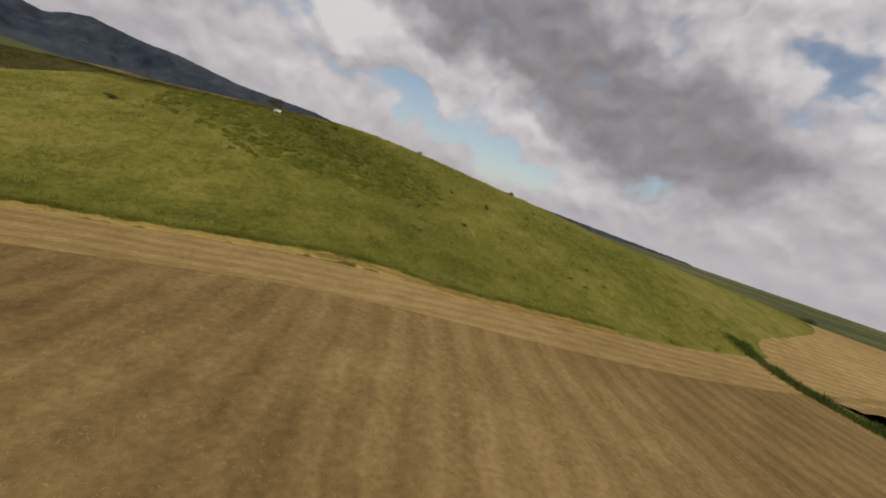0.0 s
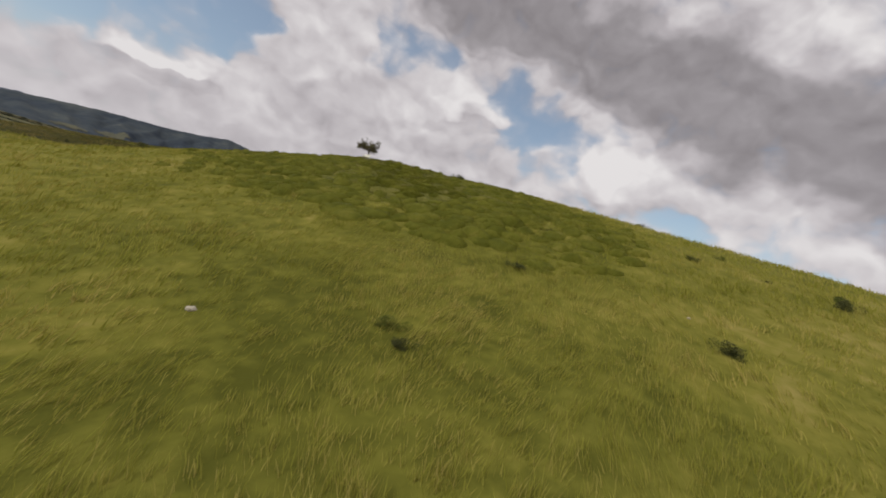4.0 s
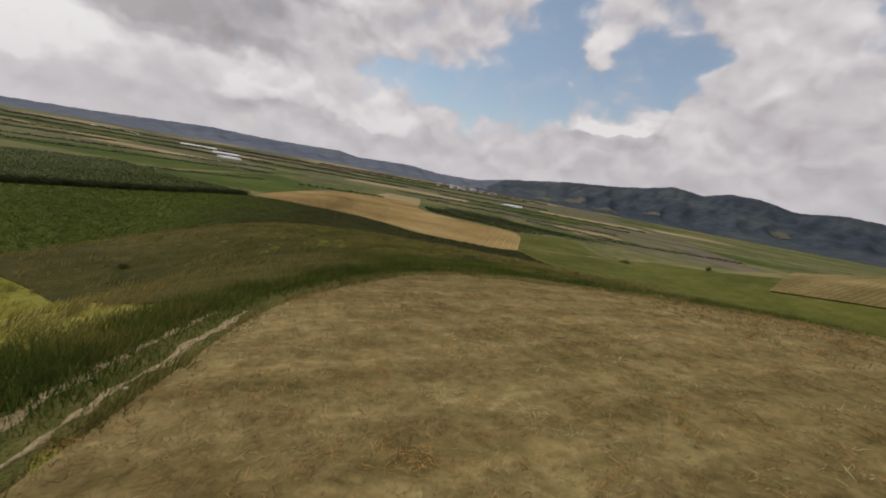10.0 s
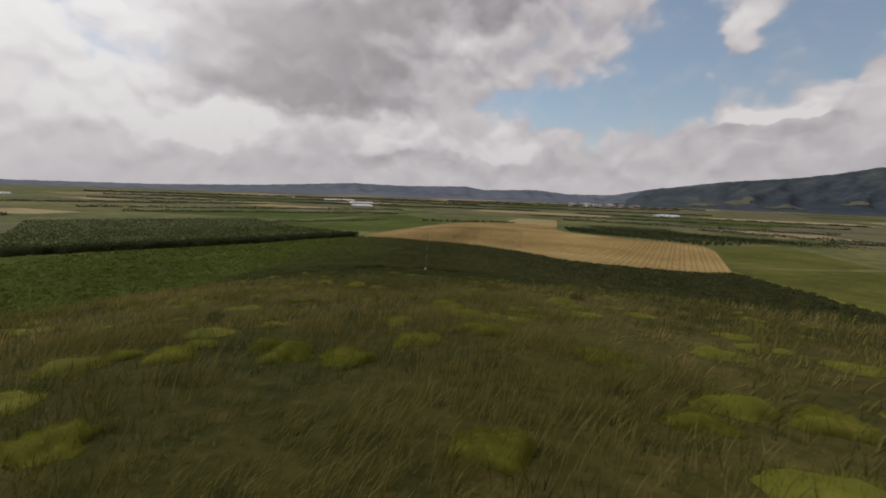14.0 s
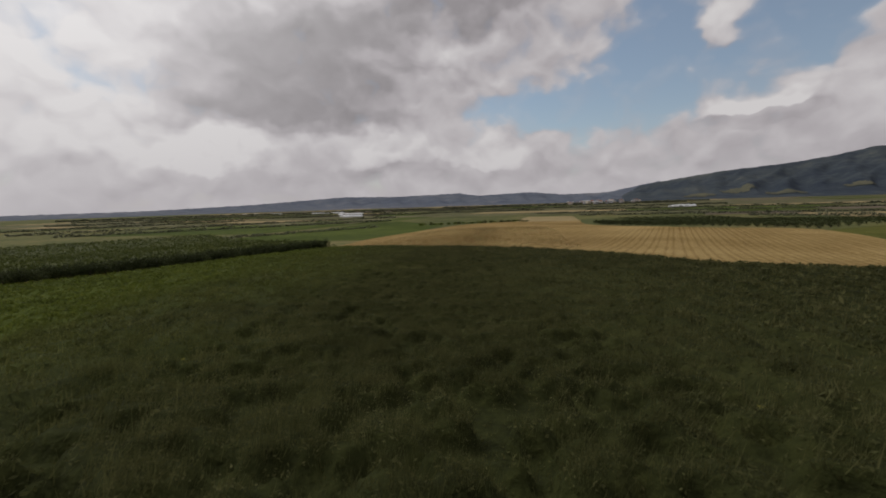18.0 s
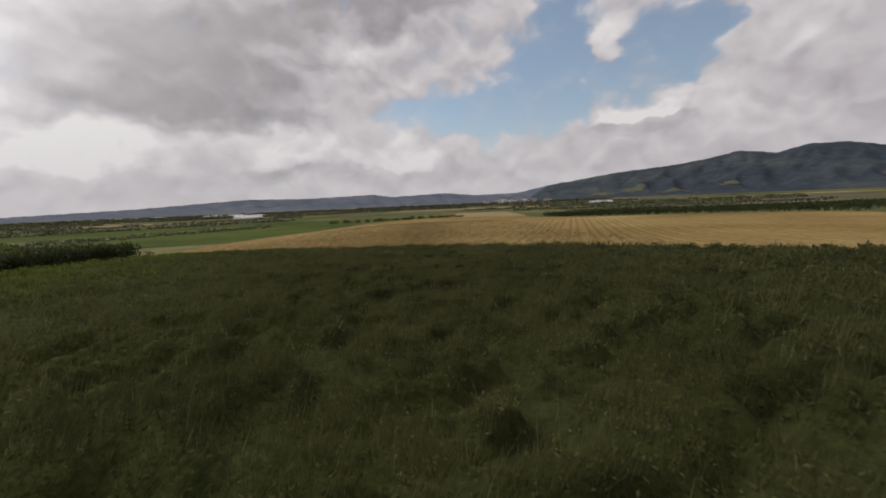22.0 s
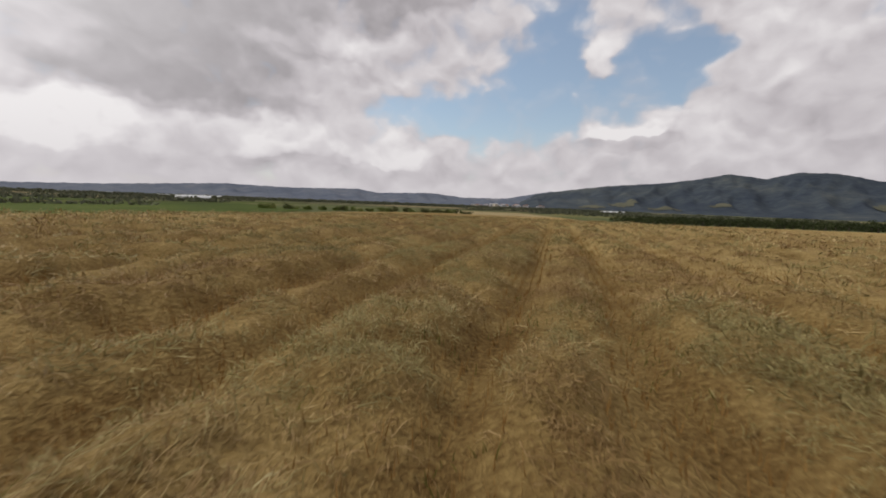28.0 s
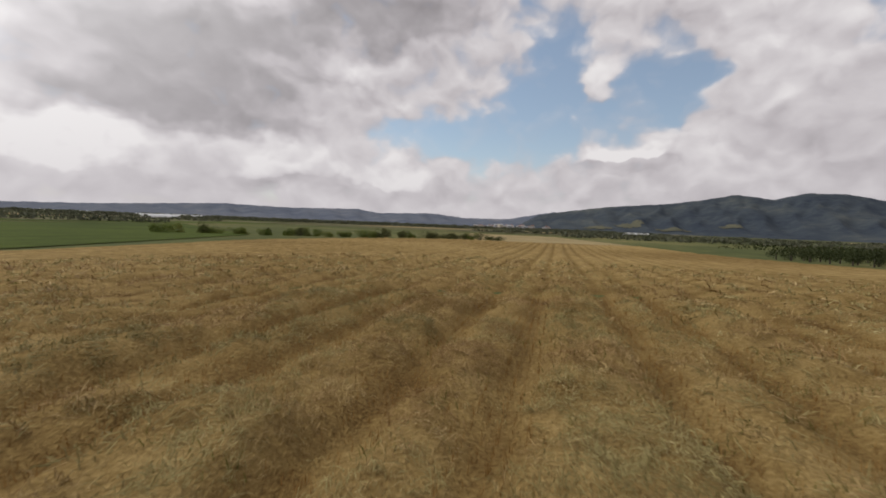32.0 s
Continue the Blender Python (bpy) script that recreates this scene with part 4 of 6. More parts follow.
# west: leaves coloured brighter where the crop lies in sun
L_CROP = leafy("crop_leaves", [(0.1, (0.038, 0.041, 0.016)), (0.4, (0.074, 0.078, 0.029)), (0.7, (0.115, 0.116, 0.046)), (0.95, (0.180, 0.172, 0.078))], patch=0.25, through_light=0.4, west=[(0.1, (0.060, 0.078, 0.015)), (0.5, (0.110, 0.136, 0.024)), (0.95, (0.180, 0.200, 0.045))])
L_GREYWEED = leafy("grey_green_weeds", [(0.1, (0.075, 0.080, 0.036)), (0.5, (0.130, 0.132, 0.060)), (0.9, (0.215, 0.205, 0.105))], patch=0.4, through_light=0.4)
L_STRAW = leafy("straw", [(0.1, (0.130, 0.084, 0.031)), (0.35, (0.270, 0.188, 0.076)), (0.65, (0.430, 0.322, 0.150)), (0.9, (0.63, 0.50, 0.275))], rough=0.55, through_light=0.15, patch=0.35)
L_BROWNSTRAW = leafy("brown_straw", [(0.1, (0.105, 0.060, 0.022)), (0.5, (0.230, 0.145, 0.058)), (0.9, (0.42, 0.30, 0.145))], rough=0.6, through_light=0.15, patch=0.4)
L_CREST = leafy("fresh_grass", [(0.1, (0.060, 0.082, 0.014)), (0.4, (0.118, 0.148, 0.026)), (0.7, (0.190, 0.212, 0.045)), (0.95, (0.30, 0.30, 0.09))], through_light=0.4)
L_GOLDGRASS = leafy("ripe_grass", [(0.1, (0.28, 0.20, 0.050)), (0.5, (0.48, 0.355, 0.105)), (0.9, (0.64, 0.50, 0.20))], through_light=0.4, patch=0.4)
L_HAY = leafy("greenish_hay", [(0.1, (0.115, 0.095, 0.036)), (0.4, (0.230, 0.192, 0.078)), (0.7, (0.355, 0.302, 0.136)), (0.95, (0.55, 0.475, 0.255))], rough=0.6, through_light=0.15, patch=0.6)
L_STUBBLE = leafy("rusty_stubble", [(0.1, (0.150, 0.078, 0.022)), (0.5, (0.290, 0.165, 0.052)), (0.9, (0.43, 0.275, 0.102))], through_light=0.15, patch=0.5)
L_WESTSTRAW = leafy("dull_straw", [(0.1, (0.100, 0.068, 0.024)), (0.5, (0.195, 0.140, 0.057)), (0.9, (0.32, 0.245, 0.112))], through_light=0.1, patch=0.2)
L_TREE = leafy("dusty_tree_leaves", [(0.1, (0.062, 0.058, 0.027)), (0.45, (0.115, 0.108, 0.050)), (0.8, (0.195, 0.176, 0.092))], patch=0.8)
L_SHRUB = leafy("dull_shrub_leaves", [(0.1, (0.034, 0.040, 0.015)), (0.45, (0.068, 0.076, 0.028)), (0.8, (0.120, 0.124, 0.052))], patch=0.8)
M_TWIG = solid("dry_twigs", (0.135, 0.110, 0.085), 0.9, 0.4, 14.0, 0.6)
L_ORCHARD = leafy("orchard_leaves", [(0.1, (0.020, 0.027, 0.011)), (0.5, (0.042, 0.053, 0.020)), (0.85, (0.080, 0.092, 0.038))], patch=0.3)
M_BARK = solid("grey_bark", (0.09, 0.072, 0.058), 0.9, 0.5, 14.0, 0.8)
M_FLOWER_Y = solid("yellow_petals", (0.75, 0.58, 0.03), 0.6, 0.15)
M_FLOWER_W = solid("white_petals", (0.75, 0.75, 0.68), 0.6, 0.1)
M_WHITE = solid("white_paint", (0.78, 0.77, 0.68), 0.5, 0.12, 3.0, 0.15)
M_STONE = solid("pale_stone", (0.44, 0.39, 0.30), 0.9, 0.35, 3.0, 0.6)


def stuff(name, me, label, category):
    return tagged(new(name, me), label, category, kind="stuff")


def plant_grass():
    rng = np.random.default_rng(11)
    line = [(-31, -428), (-5, -420), (13, -405), (25, -392), (34, -380), (35, -370)]
    sets = []
    for dens, near, far, tall, wide in ((13, 0, 8, 0.38, 0.013), (4.2, 8, 26, 0.42, 0.030), (1.1, 26, 75, 0.50, 0.075)):
        p = scatter(rng, -45, 100, -490, -322, dens)
        d = from_line(p, line)
        ok = (d >= near) & (d < far) & ((p[:, 1] < -366) | ((p[:, 0] < 29) & (p[:, 1] < -316 - 0.8 * np.clip(p[:, 0], 0, 40)))) & (from_line(p, FOOT) > 1.0) & ~inside(p, TOP_POLY) & (from_line(p, TRACK) > 0.55) & (p[:, 0] > np.interp(p[:, 1], [q[1] for q in FOOT], [q[0] for q in FOOT]))
        ok &= (from_line(p, [(13, -404), (25, -392), (34, -384), (34, -372)]) > 9) | (rng.uniform(size=len(p)) < 0.12)
        c = lumps(p[:, 0], p[:, 1], 3.0, 2)
        ok &= rng.uniform(size=len(p)) < 0.25 + 0.95 * c
        p = tufts(rng, p[ok], 9, 0.10 + 0.002 * far)
        c = np.clip(1.7 * lumps(p[:, 0], p[:, 1], 2.4, 2) - 0.35, 0, 1.2)
        sets.append((p, tall * (0.55 + 0.8 * c) * rng.uniform(0.6, 1.3, len(p)), np.full(len(p), wide) * rng.uniform(0.7, 1.4, len(p))))
    for k, (p, t, w) in enumerate(sets):
        stuff("grass", blade_mesh("grass", on_land(p, -0.02), t, w, L_GRASS, rng, lean=0.6, bent=k < 2, wind=0.75), "soft wind-combed green grass on the hillside", "grass")


def plant_slope():
    rng = np.random.default_rng(12)
    line = [(33, -372), (34.5, -354), (40, -340), (46, -332), (42, -315), (36, -300), (31, -280), (27, -262), (24, -248)]
    for k, (dens, near, far, tall, wide) in enumerate(((17, 0, 7, 0.42, 0.014), (5.0, 7, 20, 0.44, 0.032), (1.0, 20, 65, 0.50, 0.09))):
        p = scatter(rng, -60, 120, -372, -244, dens)
        d = from_line(p, line)
        ok = (d >= near) & (d < far) & ~inside(p, TOP_POLY) & ~inside(p, CROP_POLY) & (from_line(p, TRACK) > 0.6) & (from_line(p, SLOPE_PATH) > 0.3) & (p[:, 0] > np.interp(p[:, 1], [q[1] for q in FOOT], [q[0] for q in FOOT]))
        ok &= (p[:, 1] > -316 - 0.8 * np.clip(p[:, 0], 0, 40)) | (p[:, 0] > 29)
        c = clump(p, 2.4, 1.0)
        ok &= rng.uniform(size=len(p)) < 0.2 + 1.0 * c
        p = tufts(rng, p[ok], 9, 0.10 + 0.002 * far)
        c = np.clip(1.8 * lumps(p[:, 0], p[:, 1], 2.0, 5) - 0.4, 0, 1.2)
        t = tall * (0.5 + 0.9 * c) * rng.uniform(0.5, 1.35, len(p))
        w = np.full(len(p), wide) * rng.uniform(0.7, 1.4, len(p))
        low = p[:, 1] + 9 * (lumps(p[:, 0], p[:, 1], 3.0, 17) - 0.5) + rng.normal(0, 5, len(p)) > -272
        for keep, mat_, text in ((~low, L_DRY, "tall dry and green grass on the north slope"), (low, L_DARKWEED, "dull green weeds low on the north slope")):
            stuff("dry_grass", blade_mesh("dry_grass", on_land(p[keep], -0.02), t[keep], w[keep], mat_, rng, lean=0.5, bent=k < 2, wind=0.45), text, "grass")


def slope_weeds():
    """Dark soft weeds standing in patches among the dry grass and cushions of the slope."""
    rng = np.random.default_rng(14)
    line = [(44, -330), (42, -315), (36, -300), (31, -280), (27, -262), (25, -250)]
    p = scatter(rng, 5, 66, -330, -249, 5.0)
    keep = (from_line(p, line) < 16) & ~inside(p, CROP_POLY) & ~inside(p, TOP_POLY) & (from_line(p, SLOPE_PATH) > 0.4)
    p = p[keep & (lumps(p[:, 0], p[:, 1], 3.2, 15) > 0.53)]
    p = tufts(rng, p, 12, 0.16)
    stuff("slope_weeds", blade_mesh("slope_weeds", on_land(p, -0.02), rng.uniform(0.15, 0.5, len(p)), rng.uniform(0.012, 0.026, len(p)), L_DARKWEED, rng, lean=0.6, bent=False, wind=0.3), "dark soft weeds in patches on the slope", "weeds")


def weed_strip(line, half, dens, tall, label, seed, mat=L_WEED, wide=0.03):
    rng = np.random.default_rng(seed)
    q = smooth_line(line, 0.5)
    n = int(len(q) * 0.5 * 2 * half * dens * 0.75)
    p = q[rng.integers(0, len(q), n)] + rng.normal(0, half * 0.5, (n, 2))
    c = clump(p, 1.6, seed)
    t = tall * (0.4 + 0.9 * c) * rng.uniform(0.5, 1.3, n) * np.exp(-((from_line(p, line) / half) ** 2) * 0.7)
    stuff("weeds", blade_mesh("weeds", on_land(p, -0.03), t, np.full(n, wide) * rng.uniform(0.7, 1.5, n), mat, rng, lean=0.5), label, "weeds")


def cushion_arrays(seed, n, nu, nv, fuzz=1.0):
    """A low rounded cushion of unit radius: a soft lumpy dome with short fine tips all over."""
    rng = np.random.default_rng(seed)

    def bulge(d):
        return 1 + 0.15 * np.sin(3.1 * d[:, 0] - 2.3 * d[:, 1] + 3 * seed) + 0.12 * np.sin(4.2 * d[:, 0] + seed) * np.sin(3.6 * d[:, 1] + 2 * seed) + 0.08 * np.sin(9 * d[:, 0] + 7 * d[:, 1] + seed) * np.cos(8 * d[:, 1] - 5 * d[:, 2]) + 0.02 * np.sin(19 * d[:, 0] - 15 * d[:, 1] + 9 * d[:, 2])

    def shell(d, k):
        m = bulge(d)
        p = d * np.stack([m, m, 0.50 * m], 1) * k
        p[:, 2] -= 0.10
        return p

    u, v = np.meshgrid(np.linspace(0, 2 * np.pi, nu), np.linspace(0, 1, nv), indexing="ij")
    e = np.stack([np.cos(v * np.pi / 2) * np.cos(u), np.cos(v * np.pi / 2) * np.sin(u), np.sin(v * np.pi / 2)], -1).reshape(-1, 3)
    core, cf = shell(e, 0.97), grid_faces(nu, nv)[:, ::-1]
    d = rng.normal(size=(n, 3))
    d[:, 2] = np.abs(d[:, 2]) * 0.8
    d /= np.linalg.norm(d, axis=1)[:, None]
    b = shell(d, 0.972)
    side = np.cross(d, rng.normal(size=(n, 3)))
    side /= np.linalg.norm(side, axis=1)[:, None]
    side *= (rng.uniform(0.002, 0.004, n) * fuzz)[:, None]
    # tips stand up and outwards, laid over by the wind in tufts
    tuft = np.stack([np.sin(7 * d[:, 0] + 5 * d[:, 1] + seed), np.sin(6 * d[:, 1] - 4 * d[:, 2] + 2 * seed), np.zeros(n)], 1)
    o = 0.6 * d + 0.3 * tuft + rng.normal(0, 0.35, (n, 3)) + np.array([0.25, 0.1, 0.85])
    o /= np.linalg.norm(o, axis=1)[:, None]
    tip = b + o * (rng.uniform(0.05, 0.15, n) * (0.75 + 0.5 * tuft[:, :1].ravel() ** 2) * fuzz ** 0.3)[:, None]
    bv = np.stack([b - side, b + side, tip], 1).reshape(-1, 3)
    bf = np.arange(n)[:, None] * 3 + np.array([[0, 1, 2]]) + len(core)
    return np.concatenate([core, bv]), cf, bf


def cushion_mesh(name, seed, mat=L_CUSHION):
    v, cf, bf = cushion_arrays(seed, 15000, 25, 9, 1.0)
    return mesh_of(name, v, [cf, bf], mat)


def plant_cushions():
    rng = np.random.default_rng(21)
    meshes = [cushion_mesh("cushion_shrub", s) for s in (1, 2, 3, 4, 5)]
    dull = [cushion_mesh("cushion_shrub", s, L_CUSHION2) for s in (1, 2, 3, 4, 5)]
    bench_zone = [(27.1, -385.2), (27.3, -384.2), (27.9, -383.4), (29.1, -383.2)]

    def strew(n, box, line, near, far, rmin, rmax, label, group, gap, keep, flat=1.0):
        placed = []
        grid = collections.defaultdict(list)
        for _ in range(n * 40):
            if len(placed) >= n:
                break
            p = np.array([[rng.uniform(box[0], box[1]), rng.uniform(box[2], box[3])]])
            r = rng.uniform(rmin, rmax)
            d = from_line(p, line)[0]
            if d > near and rng.random() < (d - near) / (far - near) * 1.1 - 0.05:
                continue
            if inside(p, TOP_POLY)[0] or inside(p, CROP_POLY)[0] or from_line(p, TRACK)[0] < r * 0.9 + 0.5 or from_line(p, FOOTPATH)[0] < r * 0.9 + 0.12 or from_line(p, bench_zone)[0] < r * 0.9 + 0.1 or from_line(p, FOOT)[0] < 8 or from_line(p, FIELD_EDGE)[0] < r + 0.35:
                continue
            if d > near:
                r *= 1 - 0.45 * (d - near) / (far - near)
            x, y = p[0]
            cell = (int(x // 4), int(y // 4))
            if any((x - a) ** 2 + (y - c) ** 2 < ((r + q) * gap) ** 2 for i in (-1, 0, 1) for k in (-1, 0, 1) for a, c, q in grid[cell[0] + i, cell[1] + k]):
                continue
            grid[cell].append((x, y, r))
            placed.append((x, y, r, d))
        placed.sort(key=lambda q: q[3])
        for k, (x, y, r, d) in enumerate(placed):
            gx, gy = (at(x + 0.8, y) - at(x - 0.8, y)) / 1.6, (at(x, y + 0.8) - at(x, y - 0.8)) / 1.6
            tilt = Vector((0, 0, 1)).rotation_difference(Vector((-gx, -gy, 1)).normalized()).to_matrix().to_4x4()
            m = Matrix.Translation((x, y, at(x, y, 0.0))) @ tilt @ Matrix.Rotation(rng.uniform(0, 6.28), 4, "Z") @ Matrix.Diagonal((r, r * rng.uniform(0.8, 1.2), r * rng.uniform(0.7, 1.05) * flat, 1))
            if k < keep:
                ob = new("cushion_shrub", (meshes if flat > 1.02 or rng.random() < 0.75 else dull)[rng.integers(len(meshes))])
                ob.matrix_basis = m
                tagged(ob, label, "shrub", group)
            else:
                v, cf, bf = low[rng.integers(len(low))]
                mm = np.array(m)
                rest.append((v @ mm[:3, :3].T + mm[:3, 3], cf, bf))

    rest = []
    low = [cushion_arrays(s, 600, 13, 6, 3.0) for s in (6, 7, 8)]
    strew(900, (0, 60, -424, -362), [(13, -404), (25, -392), (34, -384), (34, -372)], 11, 25, 0.5, 1.35, "rounded yellow-green cushion shrub on the hilltop", "cushion shrubs on the hilltop", 0.50, 155, 1.04)
    # full cushions between the footpath and the farm track
    for k, y in enumerate(np.arange(-392, -370, 1.25)):
        for i in range(3):
            x = 33.3 + 1.55 * i + 0.7 * (k % 2) + rng.normal(0, 0.12)
            r = rng.uniform(0.6, 0.92)
            p = np.array([[x, y]])
            if from_line(p, FOOTPATH)[0] < r * 0.75 or from_line(p, TRACK)[0] < r * 0.7 + 0.75 or rng.random() < 0.12:
                continue
            ob = new("cushion_shrub", meshes[rng.integers(len(meshes))])
            ob.matrix_basis = pose(x, y, at(x, y), 0, 0, rng.uniform(0, 360)) @ Matrix.Diagonal((r, r * rng.uniform(0.85, 1.15), r * rng.uniform(1.1, 1.45), 1))
            tagged(ob, "rounded yellow-green cushion shrub beside the footpath", "shrub", "cushion shrubs on the hilltop")
    strew(280, (2, 76, -319, -258), [(46, -332), (38, -305), (27, -262)], 9, 22, 0.3, 0.75, "low bright green cushion shrub in dry grass", "cushion shrubs on the slope", 0.6, 70, 1.0)
    # bright clusters by the path down the slope
    for x, y, r in ((39.8, -319.5, 0.5), (40.4, -317.3, 0.4), (41.4, -317.4, 0.42), (42.4, -318.1, 0.36), (42.6, -316.1, 0.4), (43.7, -316.8, 0.4), (42.9, -317.4, 0.34), (41.9, -315.2, 0.4), (46.0, -313.6, 0.45), (42.5, -313.8, 0.35), (38.6, -312.1, 0.5), (44.6, -315.2, 0.4), (31.3, -294.1, 0.5), (32.9, -293.1, 0.5), (33.7, -293.6, 0.55), (35.0, -293.8, 0.5), (30.2, -294.2, 0.4), (40.2, -291.9, 0.5), (40.8, -295.3, 0.45), (42.7, -294.8, 0.5), (38.1, -296.8, 0.5), (33.2, -297.8, 0.45), (36.1, -291.5, 0.5)):
        ob = new("cushion_shrub", meshes[rng.integers(len(meshes))])
        ob.matrix_basis = pose(x, y, at(x, y), 0, 0, rng.uniform(0, 360)) @ Matrix.Diagonal((r, r * rng.uniform(0.85, 1.2), r * 1.2, 1))
        tagged(ob, "bright yellow-green cushion shrub on the dry slope", "shrub", "cushion shrubs on the slope")
    # the ground between the hilltop cushions: the same growth, lower, in soft mounds
    axis = [(13, -404), (25, -392), (34, -384), (34, -372)]
    xs, ys = np.arange(-14, 62, 0.32), np.arange(-432, -366, 0.32)
    X, Y = np.meshgrid(xs, ys, indexing="ij")
    q = np.stack([X.ravel(), Y.ravel()], 1)
    fall = np.clip((10 - from_line(q, axis) + 5 * clump(q, 3.0, 1.0)) / 7, 0, 1)
    fall *= np.clip((from_line(q, TRACK) - 0.7) / 0.6, 0, 1) * np.clip((from_line(q, FOOTPATH) - 0.25) / 0.5, 0, 1) * np.clip((from_line(q, FIELD_EDGE) - 0.3) / 0.8, 0, 1) * np.clip((from_line(q, bench_zone) - 0.5) / 0.8, 0, 1) * ~inside(q, TOP_POLY)
    fall *= ease((q[:, 0] - 1) / 8)
    mound = 0.30 * ease((lumps(q[:, 0], q[:, 1], 1.0, 2) - 0.3) / 0.5)
    v = on_land(q)
    v[:, 2] += fall * (mound + 0.02) - 0.16 * (1 - fall)
    stuff("cushion_carpet", mesh_of("cushion_carpet", v, grid_faces(len(xs), len(ys)), L_UNDER), "low dark green growth between the cushion shrubs", "scrub")
    mid = smooth_line(axis, 0.05)
    p = mid[rng.integers(0, len(mid), 120000)] + rng.normal(0, 4.5, (120000, 2))
    p = p[(p[:, 0] > xs[0]) & (p[:, 0] < xs[-2]) & (p[:, 1] > ys[0]) & (p[:, 1] < ys[-2])]
    i0, j0 = ((p[:, 0] - xs[0]) / 0.32).astype(int), ((p[:, 1] - ys[0]) / 0.32).astype(int)
    fi, fj = (p[:, 0] - xs[0]) / 0.32 - i0, (p[:, 1] - ys[0]) / 0.32 - j0
    Zc, F = v[:, 2].reshape(X.shape), fall.reshape(X.shape)
    z = (Zc[i0, j0] * (1 - fi) + Zc[i0 + 1, j0] * fi) * (1 - fj) + (Zc[i0, j0 + 1] * (1 - fi) + Zc[i0 + 1, j0 + 1] * fi) * fj
    ok = F[i0, j0] > 0.35
    base = np.concatenate([p, z[:, None]], 1)[ok]
    k = base
    stuff("carpet_tips", blade_mesh("carpet_tips", base, rng.uniform(0.10, 0.36, len(k)), rng.uniform(0.006, 0.013, len(k)), L_MEADOW, rng, lean=0.5, bent=False, wind=0.5), "weeds and grass between the cushion shrubs", "weeds")
    vs, c4, c3, n = [], [], [], 0
    for v, cf, bf in rest:
        vs.append(v)
        c4.append(cf + n)
        c3.append(bf + n)
        n += len(v)
    stuff("cushion_scrub", mesh_of("cushion_scrub", np.concatenate(vs), [np.concatenate(c4), np.concatenate(c3)], L_CUSHION), "more yellow-green cushion scrub on the hill", "scrub")


def plant_crop():
    """Bushy knee-high crop: rounded plants of small leaves, with a few upright shoots."""
    rng = np.random.default_rng(31)
    line = CROP_LINE
    left = [(x - 11.5, y) for x, y in line]
    right = [(x + 11.5, y) for x, y in line]
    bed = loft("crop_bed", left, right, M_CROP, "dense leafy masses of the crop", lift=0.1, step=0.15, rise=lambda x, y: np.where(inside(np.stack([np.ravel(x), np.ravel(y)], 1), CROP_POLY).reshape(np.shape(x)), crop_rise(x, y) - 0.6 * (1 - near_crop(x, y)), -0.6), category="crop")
    tagged(bed, kind="stuff")
    for k, (dens, near, far, leaves, size, shoots, wide) in enumerate(((24.0, 0, 5, 7, 0.036, 13, 0.011), (11.0, 5, 14, 6, 0.060, 7, 0.022), (3.6, 14, 40, 7, 0.13, 5, 0.05), (1.6, 40, 130, 7, 0.27, 0, 0.2))):
        p = scatter(rng, -100, 115, -290, -100, dens)
        d = from_line(p, line) * (1 + rng.normal(0, 0.22, len(p)))
        p = p[(d >= near) & (d < far) & inside(p, CROP_POLY)]
        c = ease((lumps(p[:, 0], p[:, 1], 0.75, 3, 2) - 0.28) / 0.4)
        ok = rng.uniform(size=len(p)) < 0.12 + 0.9 * c
        p, c = p[ok], c[ok]
        wid = (0.16 + 0.14 * c) * rng.uniform(0.8, 1.3, len(p)) * (1 + 0.35 * k)
        n = len(p) * leaves
        e = rng.normal(size=(n, 3))
        e /= np.linalg.norm(e, axis=1)[:, None]
        q = np.repeat(p, leaves, 0) + e[:, :2] * np.repeat(wid, leaves)[:, None]
        pos = on_land(q)
        pos[:, 2] += 0.10 + crop_rise(q[:, 0], q[:, 1]) + rng.uniform(-0.02, 0.12 + 0.05 * k, n)
        v, f = leaf_arrays(pos, size * rng.uniform(0.6, 1.4, n), rng)
        stuff("crop_plants", mesh_of("crop_plants", v, f, L_CROP, smooth=False), "dense dark green leafy crop plants", "crop")
        if shoots:
            q = tufts(rng, p, shoots, 0.11 + 0.08 * k)
            base = on_land(q, 0.06)
            base[:, 2] += crop_rise(q[:, 0], q[:, 1])
            t = (0.10 + 0.34 * np.repeat(c, shoots)) * rng.uniform(0.5, 1.4, len(q)) * (1 + 0.12 * k)
            stuff("crop_shoots", blade_mesh("crop_shoots", base, t, wide * rng.uniform(0.6, 1.4, len(q)), L_CROP, rng, lean=0.6, bent=False, wind=0.3), "thin green shoots standing out of the crop", "crop")
    # greyish weeds in flower towards the lower end of the crop
    p = scatter(rng, -12, 18, -176, -111, 30)
    p = p[inside(p, CROP_POLY) & (from_line(p, line) < 11)]
    p = p[rng.uniform(size=len(p)) < np.clip((p[:, 1] + 178) / 45, 0, 1) * (0.15 + 1.1 * vnoise(p[:, 0], p[:, 1], 1.6, 12))]
    base = on_land(p, 0.05)
    base[:, 2] += crop_rise(p[:, 0], p[:, 1])
    stuff("crop_weeds", blade_mesh("crop_weeds", base, rng.uniform(0.14, 0.42, len(p)), rng.uniform(0.012, 0.026, len(p)), L_GREYWEED, rng, lean=0.4, bent=False, wind=0.25), "greyish green weeds among the crop", "weeds")
    # small pale flower heads on thin stalks
    p = scatter(rng, -14, 18, -160, -112, 3.0)
